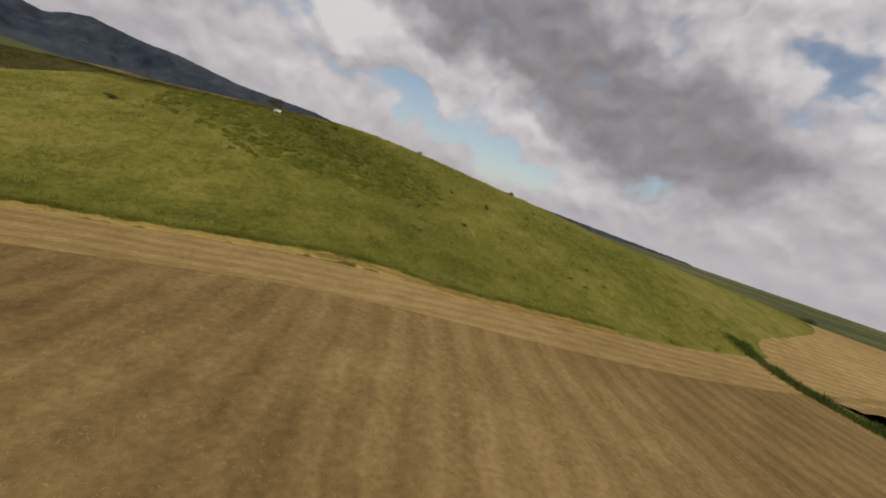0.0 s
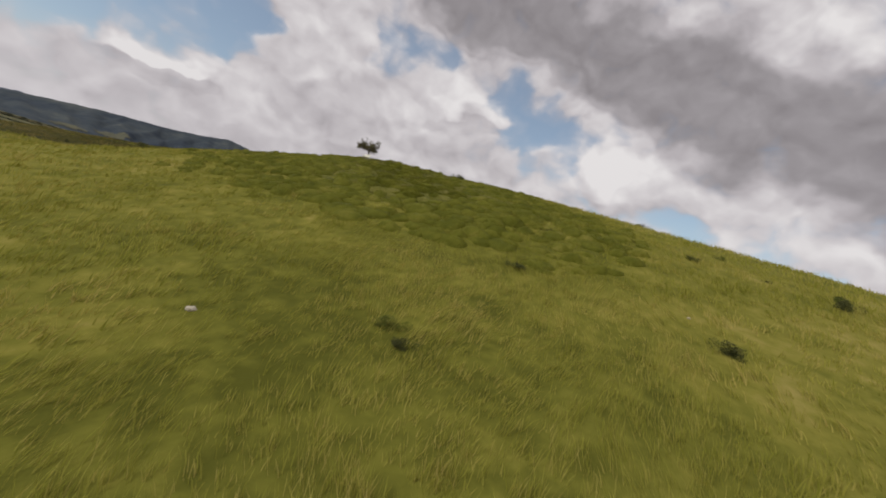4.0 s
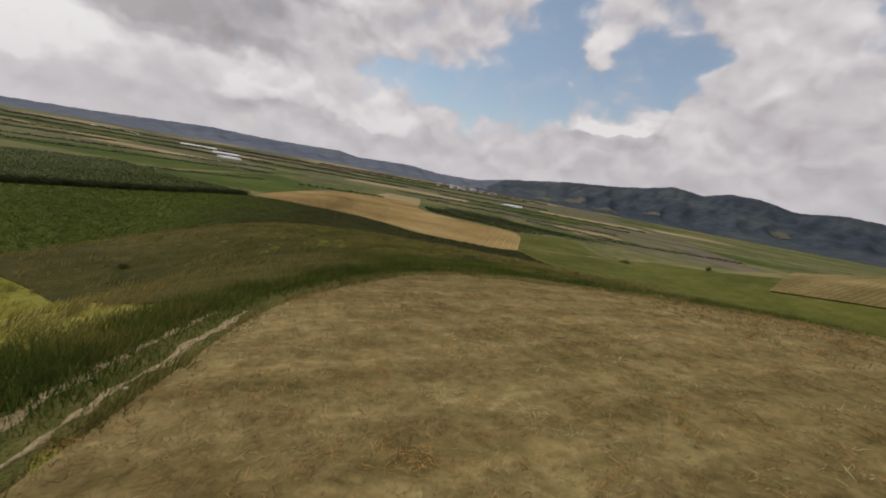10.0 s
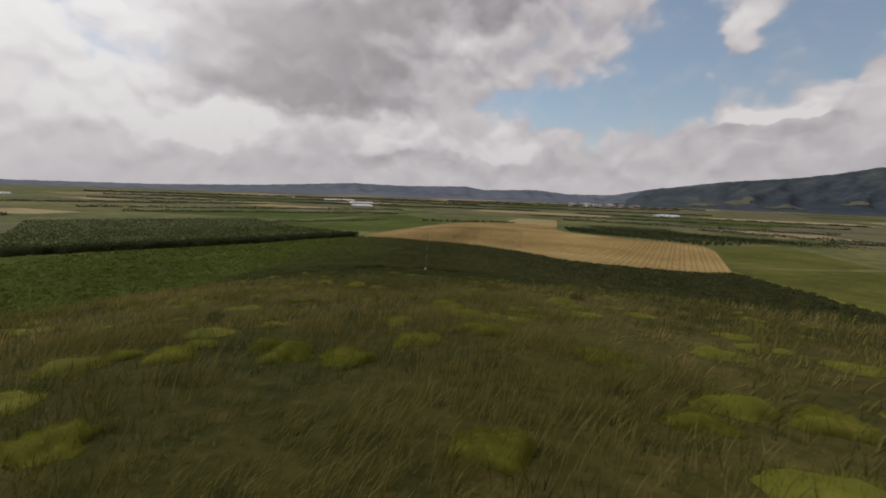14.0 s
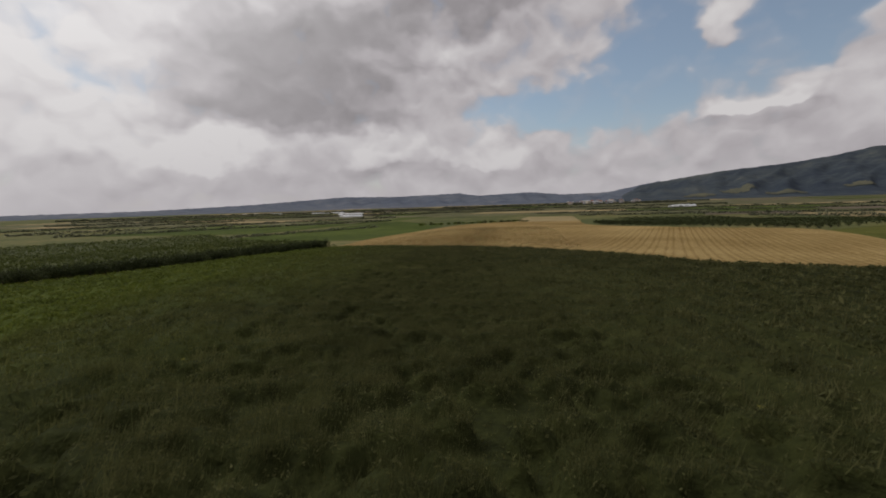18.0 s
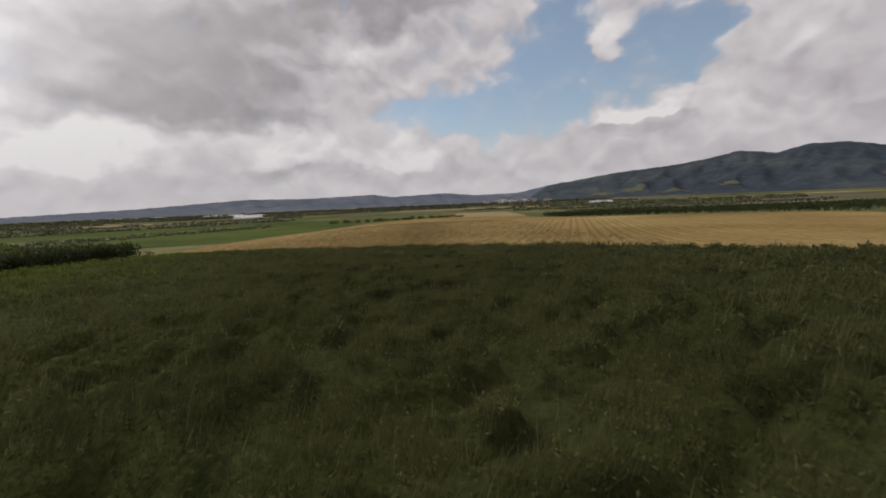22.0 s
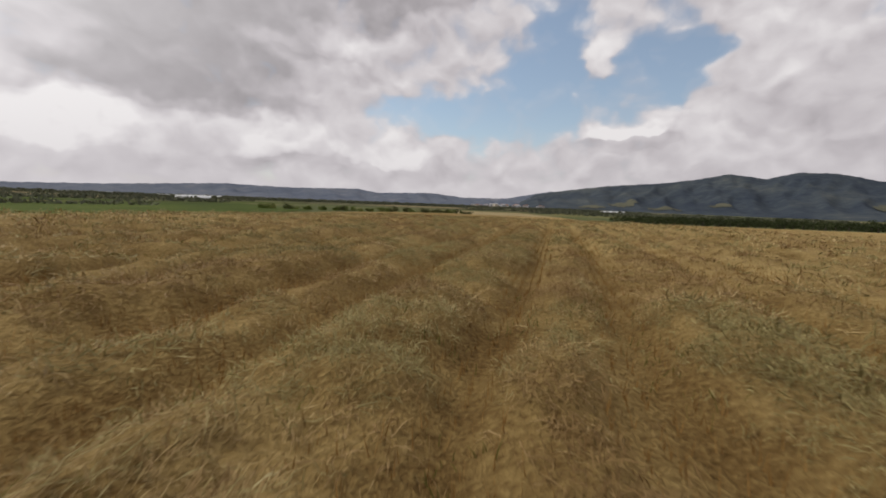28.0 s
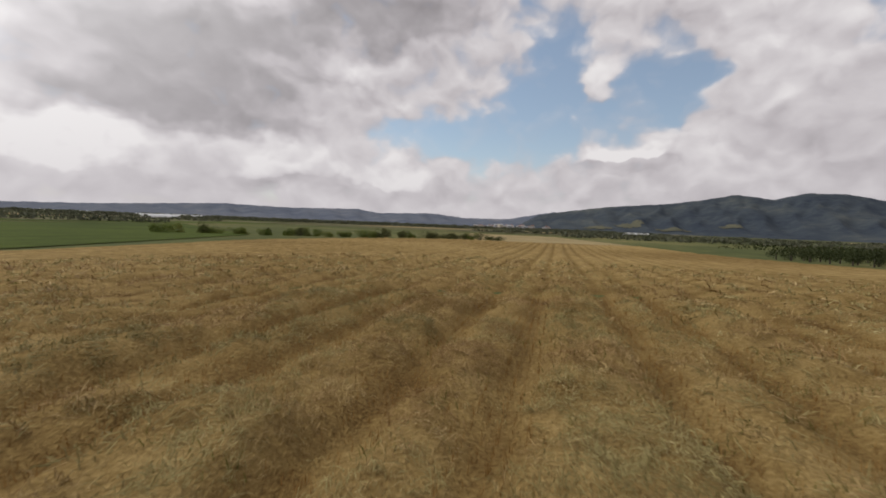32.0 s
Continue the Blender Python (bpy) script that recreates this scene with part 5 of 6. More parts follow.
    p = p[inside(p, CROP_POLY) & (from_line(p, line) < 8) & (clump(p, 2.0, 1.0) > 0.45)]
    tall = 0.12 + crop_rise(p[:, 0], p[:, 1]) + rng.uniform(0.1, 0.4, len(p))
    pos = on_land(p) + np.stack([0 * tall, 0 * tall, tall], 1)
    v, f = leaf_arrays(np.repeat(pos, 3, 0) + rng.normal(0, 0.006, (3 * len(pos), 3)), 0.008, rng)
    stuff("crop_flowers", mesh_of("crop_flowers", v, f, M_FLOWER_W, smooth=False), "tiny pale flower heads over the crop", "flowers")
    stuff("flower_stalks", blade_mesh("flower_stalks", on_land(p), tall, np.full(len(p), 0.008), L_WEED, rng, lean=0.0, bent=False), "thin stalks of the pale flowers", "crop")


def straw_mesh(name, p, z, length, wide, rng, mat, tilt=0.35, along=None, wisp=1):
    """Loose straws: each a thin strip in two lengths with a kink; along = a direction that most of them follow; wisp = how many neighbours share a heading."""
    n = len(p)
    a = rng.uniform(0, 2 * np.pi, n)
    if wisp > 1:
        a = np.repeat(rng.uniform(0, 2 * np.pi, n // wisp + 1), wisp)[:n] + rng.normal(0, 0.45, n)
    if along is not None:
        a = np.where(rng.uniform(size=n) < 0.45, along + rng.normal(0, 0.5, n), a)
    el = rng.normal(0.05, tilt, n)
    a2, el2 = a + rng.normal(0, 0.55, n), el - np.abs(rng.normal(0.1, 0.4, n))

    def step(h, e):
        return np.stack([np.cos(h) * np.cos(e), np.sin(h) * np.cos(e), np.sin(e)], 1) * (length / 2)[:, None]

    s = np.stack([-np.sin(a), np.cos(a), rng.normal(0, 0.5, n)], 1) * (wide / 2)[:, None]
    b = np.concatenate([p, z[:, None]], 1)
    m = b + step(a, np.abs(el))
    e = m + step(a2, el2)
    v = np.stack([b - s * 0.7, b + s * 0.7, m + s, m - s, e], 1).reshape(-1, 3)
    i = np.arange(n)[:, None] * 5
    return mesh_of(name, v, [i + np.array([[0, 1, 2, 3]]), i + np.array([[3, 2, 4]])], mat, smooth=False)


def plant_straw():
    rng = np.random.default_rng(41)
    line = [(3, -114), (1, -90), (2, -60), (3, -35), (1, -10), (0, 10)]
    for k, (dens, near, far, ln, wd, wisp) in enumerate(((115, 0, 2.6, 0.15, 0.0058, 8), (38, 2.6, 6.5, 0.19, 0.010, 8), (10, 6.5, 14, 0.24, 0.020, 7), (2.6, 14, 34, 0.32, 0.040, 6))):
        p = scatter(rng, -60, 70, -132, 80, dens)
        d = from_line(p, line)
        p = p[(d >= near) & (d < far)]
        p = p[inside(p, GOLD_POLY)]
        w = windrows(p[:, 0], p[:, 1])
        p = p[rng.uniform(size=len(p)) < np.clip(0.22 + 4.8 * w, 0.04, 1.0)]
        hay = lumps(p[:, 0], p[:, 1], 2.2, 7) + rng.normal(0, 0.08, len(p))
        for name, me_mat, keep, text in (("straw", L_STRAW, (hay >= 0.39) & (hay < 0.50), "loose cut straw lying in windrows"), ("straw", L_BROWNSTRAW, hay < 0.39, "weathered brown straw in the windrows"), ("hay", L_HAY, hay >= 0.50, "faded greenish hay among the straw")):
            q = tufts(rng, p[keep], wisp, 0.05 + 0.03 * k)
            w = windrows(q[:, 0], q[:, 1])
            z = height(q[:, 0], q[:, 1]) + 0.13 + w + rng.uniform(-0.01, 0.05, len(q)) + 0.25 * np.clip(w, 0, 0.25) * rng.uniform(0, 1, len(q))
            stuff(name, straw_mesh(name, q, z, ln * rng.uniform(0.35, 1.5, len(q)), np.full(len(q), wd) * rng.uniform(0.6, 1.5, len(q)), rng, me_mat, 0.6, None, wisp), text, "straw")
    # standing stubble in drill lines
    p = scatter(rng, -8, 12, -114, 16, 75)
    u = p[:, 0] * math.cos(ROW_AZ) - p[:, 1] * math.sin(ROW_AZ)
    un = np.round(u / 0.17) * 0.17 + rng.normal(0, 0.012, len(u))
    p[:, 0] += (un - u) * math.cos(ROW_AZ)
    p[:, 1] -= (un - u) * math.sin(ROW_AZ)
    w = windrows(p[:, 0], p[:, 1])
    ok = inside(p, GOLD_POLY) & (w < 0.03)
    p = p[ok]
    b = on_land(p, 0.0)
    b[:, 2] += 0.12 + w[ok]
    stuff("stubble", blade_mesh("stubble", b, rng.uniform(0.07, 0.22, len(p)), np.full(len(p), 0.011), L_STUBBLE, rng, lean=0.35, bent=False), "short standing stubble in drill lines", "stubble")
    # clumps of green regrowth
    p = scatter(rng, -30, 36, -116, 40, 1.0)
    p = p[inside(p, GOLD_POLY) & (clump(p, 4.0, 5.0) > 0.5)]
    p = np.repeat(p, 9, 0) + rng.normal(0, 0.13, (len(p) * 9, 2))
    b = on_land(p, 0.12)
    b[:, 2] += windrows(p[:, 0], p[:, 1])
    stuff("regrowth", blade_mesh("regrowth", b, rng.uniform(0.08, 0.2, len(p)), np.full(len(p), 0.012), L_DRY, rng, lean=0.8), "faded green regrowth between the straw", "grass")
    # hilltop field
    for dens, x0, x1, y0, y1, ln, wd in ((34, 36, 54, -384, -330, 0.15, 0.007), (7, 54, 95, -398, -328, 0.26, 0.018)):
        p = scatter(rng, x0, x1, y0, y1, dens)
        p = p[inside(p, TOP_POLY)]
        c = lumps(p[:, 0], p[:, 1], 1.0, 6)
        p = p[rng.uniform(size=len(p)) < np.clip(2.6 * c - 0.7, 0.08, 1.0)]
        p = tufts(rng, p, 8, 0.09)
        c = np.clip(lumps(p[:, 0], p[:, 1], 1.0, 6) - 0.35, 0, 1)
        stuff("straw", straw_mesh("straw", p, height(p[:, 0], p[:, 1]) + 0.03 + 0.22 * c + rng.uniform(0, 1, len(p)) * (0.04 + 0.15 * c), ln * rng.uniform(0.4, 1.5, len(p)), np.full(len(p), wd), rng, L_WESTSTRAW, 0.4, None, 8), "brown straw strewn in wads on the hilltop field", "straw")
        for mat_, lo, keep, text in ((L_HAY, 0.50, 0.2, "pale wisps of straw on the hilltop field"), (L_STUBBLE, 0.36, 0.35, "rusty stubble and straw on the hilltop field")):
            q = scatter(rng, x0, x1, y0, y1, dens * 0.7)
            q = q[inside(q, TOP_POLY)]
            q = q[(np.abs(lumps(q[:, 0], q[:, 1], 0.8, 21) - lo) < 0.05) & (rng.uniform(size=len(q)) < keep + 0.4)]
            q = tufts(rng, q, 9, 0.10)
            c = np.clip(lumps(q[:, 0], q[:, 1], 1.0, 6) - 0.35, 0, 1)
            stuff("straw", straw_mesh("straw", q, height(q[:, 0], q[:, 1]) + 0.04 + 0.22 * c + rng.uniform(0, 0.1, len(q)), ln * 1.2 * rng.uniform(0.4, 1.5, len(q)), np.full(len(q), wd * 1.05), rng, mat_, 0.5, None, 9), text, "straw")
    # west field by the hill
    p = scatter(rng, -75, -27, -470, -390, 22)
    p = p[(from_line(p, FOOT) > 1.0) & (p[:, 0] < np.interp(p[:, 1], [q[1] for q in FOOT], [q[0] for q in FOOT]))]
    stuff("straw", straw_mesh("straw", p, height(p[:, 0], p[:, 1]) + 0.07, 0.22 * rng.uniform(0.4, 1.5, len(p)), np.full(len(p), 0.014), rng, L_STRAW), "thin straw over the harvested west field", "straw")


plant_grass()
plant_slope()
slope_weeds()
plant_cushions()
plant_crop()
plant_straw()
MARGIN = [(-27.4, -450), (-30.6, -431), (-31.5, -424), (-30.6, -418), (-29.6, -413), (-30.2, -407), (-36, -385), (-40, -360)]
M_RIPE = earth("flattened_ripe_grass", [(0.1, (0.190, 0.130, 0.032)), (0.4, (0.360, 0.258, 0.070)), (0.75, (0.500, 0.375, 0.120))], 1.4, 9.0, bump=0.8)
ribbon("grass_margin", MARGIN, 2.2, M_RIPE, "flattened golden grass between the field and the hill", lift=0.09, step=0.3, seed=21, ragged=0.5)
margin_rng = np.random.default_rng(52)
near_margin = smooth_line(MARGIN[:6], 0.3)
lodged = near_margin[margin_rng.integers(0, len(near_margin), 5000)] + margin_rng.normal(0, 0.55, (5000, 2))
lodged = tufts(margin_rng, lodged, 8, 0.09)
stuff("straw", straw_mesh("straw", lodged, height(lodged[:, 0], lodged[:, 1]) + margin_rng.uniform(0.08, 0.22, len(lodged)), 0.3 * margin_rng.uniform(0.4, 1.5, len(lodged)), np.full(len(lodged), 0.009), margin_rng, L_GOLDGRASS, 0.5, None, 8), "lodged golden grass beside the field", "grass")
weed_strip([(x + 0.3, y) for x, y in MARGIN], 0.9, 60, 0.34, "ripe yellow grass fringe beside the field", 64, L_GOLDGRASS, 0.010)
weed_strip([(x + 1.9, y) for x, y in MARGIN], 0.9, 45, 0.62, "soft green weeds along the foot of the hill", 51, L_MEADOW, 0.013)
weed_strip([(x + 1.7, y) for x, y in MARGIN], 0.8, 60, 0.6, "fresh green weeds along the foot of the hill", 63, L_CREST, 0.014)
weed_strip([(x + 2.6, y) for x, y in MARGIN], 1.4, 170, 0.5, "yellow-green grass along the foot of the hill", 74, L_GRASS, 0.013)
weed_strip(FAR_VERGE, 1.8, 55, 0.7, "dark green grass along the far side of the hilltop field", 70, L_LUSH, 0.04)
CREST_GRASS = [(39.5, -328.3), (43.2, -326.4), (47, -324.6), (51.5, -323.0), (57, -321.5)]
weed_strip(CREST_GRASS, 2.4, 100, 0.6, "long lush green grass below the farm track", 68, L_LUSH, 0.014)
weed_strip(CREST_GRASS, 2.3, 120, 0.6, "mixed weeds below the farm track", 69, L_WEED, 0.014)
weed_strip([(x + 0.3, y - 1.3) for x, y in CREST_GRASS], 1.5, 330, 0.55, "fresh green grass below the farm track", 75, L_CREST, 0.012)
weed_strip([(33.0, -386.6), (32.3, -384.2), (31.9, -381.4), (31.8, -378.5)], 0.7, 110, 0.20, "short weeds hanging over the footpath", 65, L_LUSH, 0.012)
weed_strip([(-11, -484.5), (-30, -482.6), (-40, -482.8), (-54, -485.5), (-90, -497)], 2.4, 34, 1.3, "weedy ditch between the fields", 53, wide=0.09)
BANK = [(34.0, -372), (34.4, -366), (34.6, -359), (34.4, -352), (35.0, -345), (37.0, -339.8), (39.6, -335), (43.2, -330.8), (49, -328), (57, -327), (80, -325.5), (110, -325)]
weed_strip(BANK, 1.9, 130, 0.5, "lush green grass bank round the hilltop field", 54, L_LUSH, 0.020)
weed_strip(BANK, 2.6, 50, 0.55, "mixed dull weeds on the bank by the farm track", 59, L_WEED, 0.020)
weed_strip([(37.4, -384), (36.4, -379), (35.9, -375), (35.1, -371)], 1.1, 150, 0.5, "soft dull weeds beside the farm track", 61, L_MEADOW, 0.018)
weed_strip([(37.0, -383), (36.0, -378), (35.6, -374)], 1.3, 90, 0.45, "soft grass beside the farm track", 62, L_GRASS, 0.016)
weed_strip(TRACK[2:8], 0.42, 260, 0.22, "olive grass between the wheel ruts", 55, L_MEADOW, 0.012)
weed_strip(TRACK[7:], 0.6, 170, 0.28, "green grass on the overgrown track", 71, L_LUSH, 0.014)
weed_strip([(x + 0.75, y + 0.1) for x, y in TRACK[2:9]], 0.25, 240, 0.2, "short dry grass between the track and the field", 66, L_DRY, 0.012)
weed_strip([(x - 1.0, y - 0.1) for x, y in TRACK[3:9]], 0.7, 170, 0.36, "olive grass along the farm track", 67, L_MEADOW, 0.016)
weed_strip([(x - 0.95, y - 0.1) for x, y in TRACK[7:15]], 0.7, 150, 0.45, "dark green verge along the farm track", 72, L_LUSH, 0.02)
weed_strip(FIELD_EDGE[2:17], 0.45, 260, 0.2, "dry grass fringe of the hilltop field", 60, L_WESTSTRAW, 0.012)
weed_strip([(-43, -102), (-10, -108), (4, -113), (20, -121.5), (36, -138.5), (52, -158.5), (80, -150), (108, -142)], 1.1, 50, 0.7, "yellowing grass margin of the crop", 56, L_DRY, 0.03)
LIP = [(24.0, -246.9), (25.4, -246.2), (27.2, -245.6), (29.6, -244.4), (32, -244.2), (36, -245), (45, -248), (62, -254)]
ribbon("slope_lip", LIP, 2.4, M_BROWNSLOPE, "grassy lip between the slope and the crop", lift=0.13, step=0.4, seed=23, ragged=0.4)
weed_strip([(-8, -108.6), (-2, -110.2), (4, -113.2), (10, -116.2)], 0.5, 260, 0.5, "thick dull grass between the crop and the straw", 76, L_DARKWEED, 0.014)
weed_strip(LIP, 1.4, 300, 0.42, "yellow-green grass on the lip of the slope", 57, L_MEADOW, 0.011)
weed_strip(LIP, 1.3, 170, 0.40, "brighter grass on the lip of the slope", 73, L_GRASS, 0.010)
weed_strip([(31, -182.6), (50, -184), (64, -187.5), (90, -194)], 0.7, 34, 0.55, "pale grass strip across the crop", 58, L_GRASS, 0.05)

# ---- trees, bushes and things ----
def tube(points, radii, sides=8):
    """A tapered round limb along points: vertices and faces."""
    p = np.array(points, float)
    r = np.array(radii, float)
    t = np.gradient(p, axis=0)
    t /= np.linalg.norm(t, axis=1)[:, None] + 1e-9
    ref = np.where(np.abs(t[:, 2:3]) > 0.9, np.array([[1.0, 0, 0]]), np.array([[0, 0, 1.0]]))
    a = np.cross(t, ref)
    a /= np.linalg.norm(a, axis=1)[:, None]
    b = np.cross(t, a)
    k = np.linspace(0, 2 * np.pi, sides, endpoint=False)
    v = p[:, None] + r[:, None, None] * (np.cos(k)[None, :, None] * a[:, None] + np.sin(k)[None, :, None] * b[:, None])
    f = []
    for i in range(len(p) - 1):
        for j in range(sides):
            q = (j + 1) % sides
            f.append((i * sides + j, i * sides + q, (i + 1) * sides + q, (i + 1) * sides + j))
    return v.reshape(-1, 3), np.array(f)


def joined(pieces):
    vs, fs, n = [], [], 0
    for v, f in pieces:
        vs.append(v)
        fs.append(f + n)
        n += len(v)
    return np.concatenate(vs), np.concatenate(fs)


def limb(rng, start, direction, length, r0, bend=0.35, n=7):
    p = [np.array(start, float)]
    d = np.array(direction, float)
    d /= np.linalg.norm(d)
    for _ in range(n - 1):
        d = d + rng.normal(0, bend / 2, 3)
        d /= np.linalg.norm(d)
        p.append(p[-1] + d * length / (n - 1))
    return np.array(p), np.linspace(r0, r0 * 0.25, n)


def box_mesh(name, parts, mat, bevel=0.006):
    """Boxes (centre, size, rotation degrees about z, tilt about x) joined in one mesh with eased edges."""
    bm = bmesh.new()
    for c, s, rz, rx in parts:
        m = Matrix.Translation(c) @ Euler((radians(rx), 0, radians(rz))).to_matrix().to_4x4() @ Matrix.Diagonal((*s, 1))
        bmesh.ops.create_cube(bm, size=1.0, matrix=m)
    if bevel:
        bmesh.ops.bevel(bm, geom=list(bm.edges), offset=bevel, segments=2, affect="EDGES")
    me = bpy.data.meshes.new(name)
    bm.to_mesh(me)
    bm.free()
    me.materials.append(mat)
    return me


def build_bench_tree():
    """The scraggly tree by the bench: crooked trunk, low spreading crown, bare twigs on top."""
    rng = np.random.default_rng(61)
    root = tagged(new("tree"), "scraggly dusty tree with bare twigs beside the white bench", "tree")
    root.matrix_basis = pose(29.0, -383.1, at(29.0, -383.1), 0, 0, 0) @ Matrix.Diagonal((1.06, 1.06, 1.08, 1))
    trunk = smooth_line([(0, 0), (0.05, 0.06), (0.16, 0.02), (0.10, 0.12)], 0.01)
    z = np.linspace(-0.1, 1.5, len(trunk))
    tv = tube(np.concatenate([trunk, z[:, None]], 1), np.interp(z, [-0.1, 0.1, 1.5], [0.17, 0.11, 0.09]), 9)
    part("trunk", mesh_of("trunk", *tv, M_BARK), root)
    tips = []
    for k in range(11):
        pieces = []
        a = k * 2.4 + rng.uniform(-0.4, 0.4)
        up = rng.uniform(0.25, 1.3)
        p, r = limb(rng, (0.1, 0.08, rng.uniform(1.15, 1.5)), (math.cos(a), math.sin(a), up), rng.uniform(1.0, 1.65), 0.06)
        pieces.append(tube(p, r, 6))
        for _ in range(5):
            i = rng.integers(2, 7)
            d = p[i] - p[i - 1]
            q, s = limb(rng, p[i], d / np.linalg.norm(d) + rng.normal(0, 0.7, 3) + (0, 0, 0.1), rng.uniform(0.4, 0.9), 0.02, 0.5, 6)
            pieces.append(tube(q, s, 4))
            tips += [q[2], q[3], q[4], q[5]]
        tips += [p[4], p[5], p[6]]
        part("limb", mesh_of("limb", *joined(pieces), M_BARK), root)
    for k in range(6):
        dead = []
        a = rng.uniform(0, 2 * math.pi)
        p, r = limb(rng, (0.1 + 0.5 * math.cos(a), 0.08 + 0.5 * math.sin(a), 2.1), (0.5 * math.cos(a), 0.5 * math.sin(a), 1.0), rng.uniform(0.6, 1.05), 0.042, 0.75)
        dead.append(tube(p, r, 6))
        for i in (3, 4, 5):
            q, t = limb(rng, p[i], rng.normal(0, 0.6, 3) + (0, 0, 0.7), rng.uniform(0.25, 0.45), 0.015, 0.7, 5)
            dead.append(tube(q, t, 4))
        part("dead_branch", mesh_of("dead_branch", *joined(dead), M_BARK), root, "bare grey twisted branch")
    tips = np.array([t for t in tips if 1.25 < t[2] < 3.0])
    tips = tips[rng.uniform(size=len(tips)) < 0.88]
    pos = np.repeat(tips, 230, 0) + np.repeat(rng.uniform(0.06, 0.17, len(tips)), 230)[:, None] * rng.normal(0, 1.0, (len(tips) * 230, 3))
    v, f = leaf_arrays(pos, 0.019 * rng.uniform(0.6, 1.4, len(pos)), rng)
    part("crown", mesh_of("crown", v, f, L_TREE, smooth=False), root, "small dusty olive leaves")
    # drooping dry twigs under the crown
    base = np.repeat(tips[rng.integers(0, len(tips), 375)], 4, 0) + rng.normal(0, 0.12, (1500, 3))
    dn = np.tile(np.array([[0.0, 0.0, -1.0]]), (len(base), 1))
    tagged(part("dry_foliage", blade_mesh("dry_foliage", base, rng.uniform(0.2, 0.55, len(base)), np.full(len(base), 0.009), M_TWIG, rng, lean=0.45, outward=dn), root, "dry brown hanging twigs"), kind="stuff")


def bush_mesh(name, seed, mat, n=3000, size=0.034, lobes=14, squash=0.8):
    """A ragged bush of lobes of small leaves, unit radius."""
    rng = np.random.default_rng(seed)
    c = rng.normal(size=(lobes, 3)) * np.array([0.42, 0.42, 0.25]) + np.array([0, 0, 0.45])
    k = rng.integers(0, lobes, n)
    d = rng.normal(size=(n, 3))
    d /= np.linalg.norm(d, axis=1)[:, None]
    pos = c[k] + d * (rng.uniform(0.2, 1.0, n) ** 0.4 * rng.uniform(0.28, 0.5, lobes)[k])[:, None]
    pos[:, 2] = np.abs(pos[:, 2]) * squash
    v, f = leaf_arrays(pos, size * rng.uniform(0.6, 1.5, n), rng)
    return mesh_of(name, v, f, mat, smooth=False)


def plant_tree_kind(name, seed, tall, crown_r, mat, n=700, size=0.16, bare=0.25):
    """An orchard tree with trunk and crown, about tall metres; hidden master kept below as the first copy."""
    rng = np.random.default_rng(seed)
    root = new(name)
    t = tube([(0, 0, -0.2), (0.05, 0, tall * 0.2), (0.0, 0.08, tall * 0.45)], [0.16, 0.12, 0.07], 7)
    part("trunk", mesh_of("trunk", *t, M_BARK), root)
    lob = rng.normal(size=(10, 3)) * np.array([crown_r * 0.5, crown_r * 0.5, tall * 0.17]) + np.array([0, 0, tall * (0.58 if bare else 0.48)])
    k = rng.integers(0, 10, n)
    d = rng.normal(size=(n, 3))
    d /= np.linalg.norm(d, axis=1)[:, None]
    pos = lob[k] + d * (rng.uniform(0.1, 1, n) ** 0.4)[:, None] * np.array([crown_r * 0.5, crown_r * 0.5, tall * 0.23])
    if not bare:
        pos[: n // 3, 2] = rng.uniform(0.05, tall * 0.4, n // 3)
    pos[:, 2] = np.maximum(pos[:, 2], bare)
    v, f = leaf_arrays(pos, size * rng.uniform(0.6, 1.5, n), rng)
    part("crown", mesh_of("crown", v, f, mat, smooth=False), root)
    return root


def orchard(kinds, spots, label, group, rng):
    used = set()
    for x, y in spots:
        k = kinds[rng.integers(len(kinds))]
        s = rng.uniform(0.85, 1.15)
        m = pose(x, y, at(x, y), 0, 0, rng.uniform(0, 360))
        if k.name not in used:
            used.add(k.name)
            k.matrix_basis = m
            tagged(k, label, "tree", group)
        else:
            tagged(copy_thing(k, m), label, "tree", group)


L_CANOPY = leafy("canopy_leaves", [(0.1, (0.046, 0.058, 0.016)), (0.5, (0.074, 0.090, 0.024)), (0.85, (0.115, 0.132, 0.040))], patch=0.06)


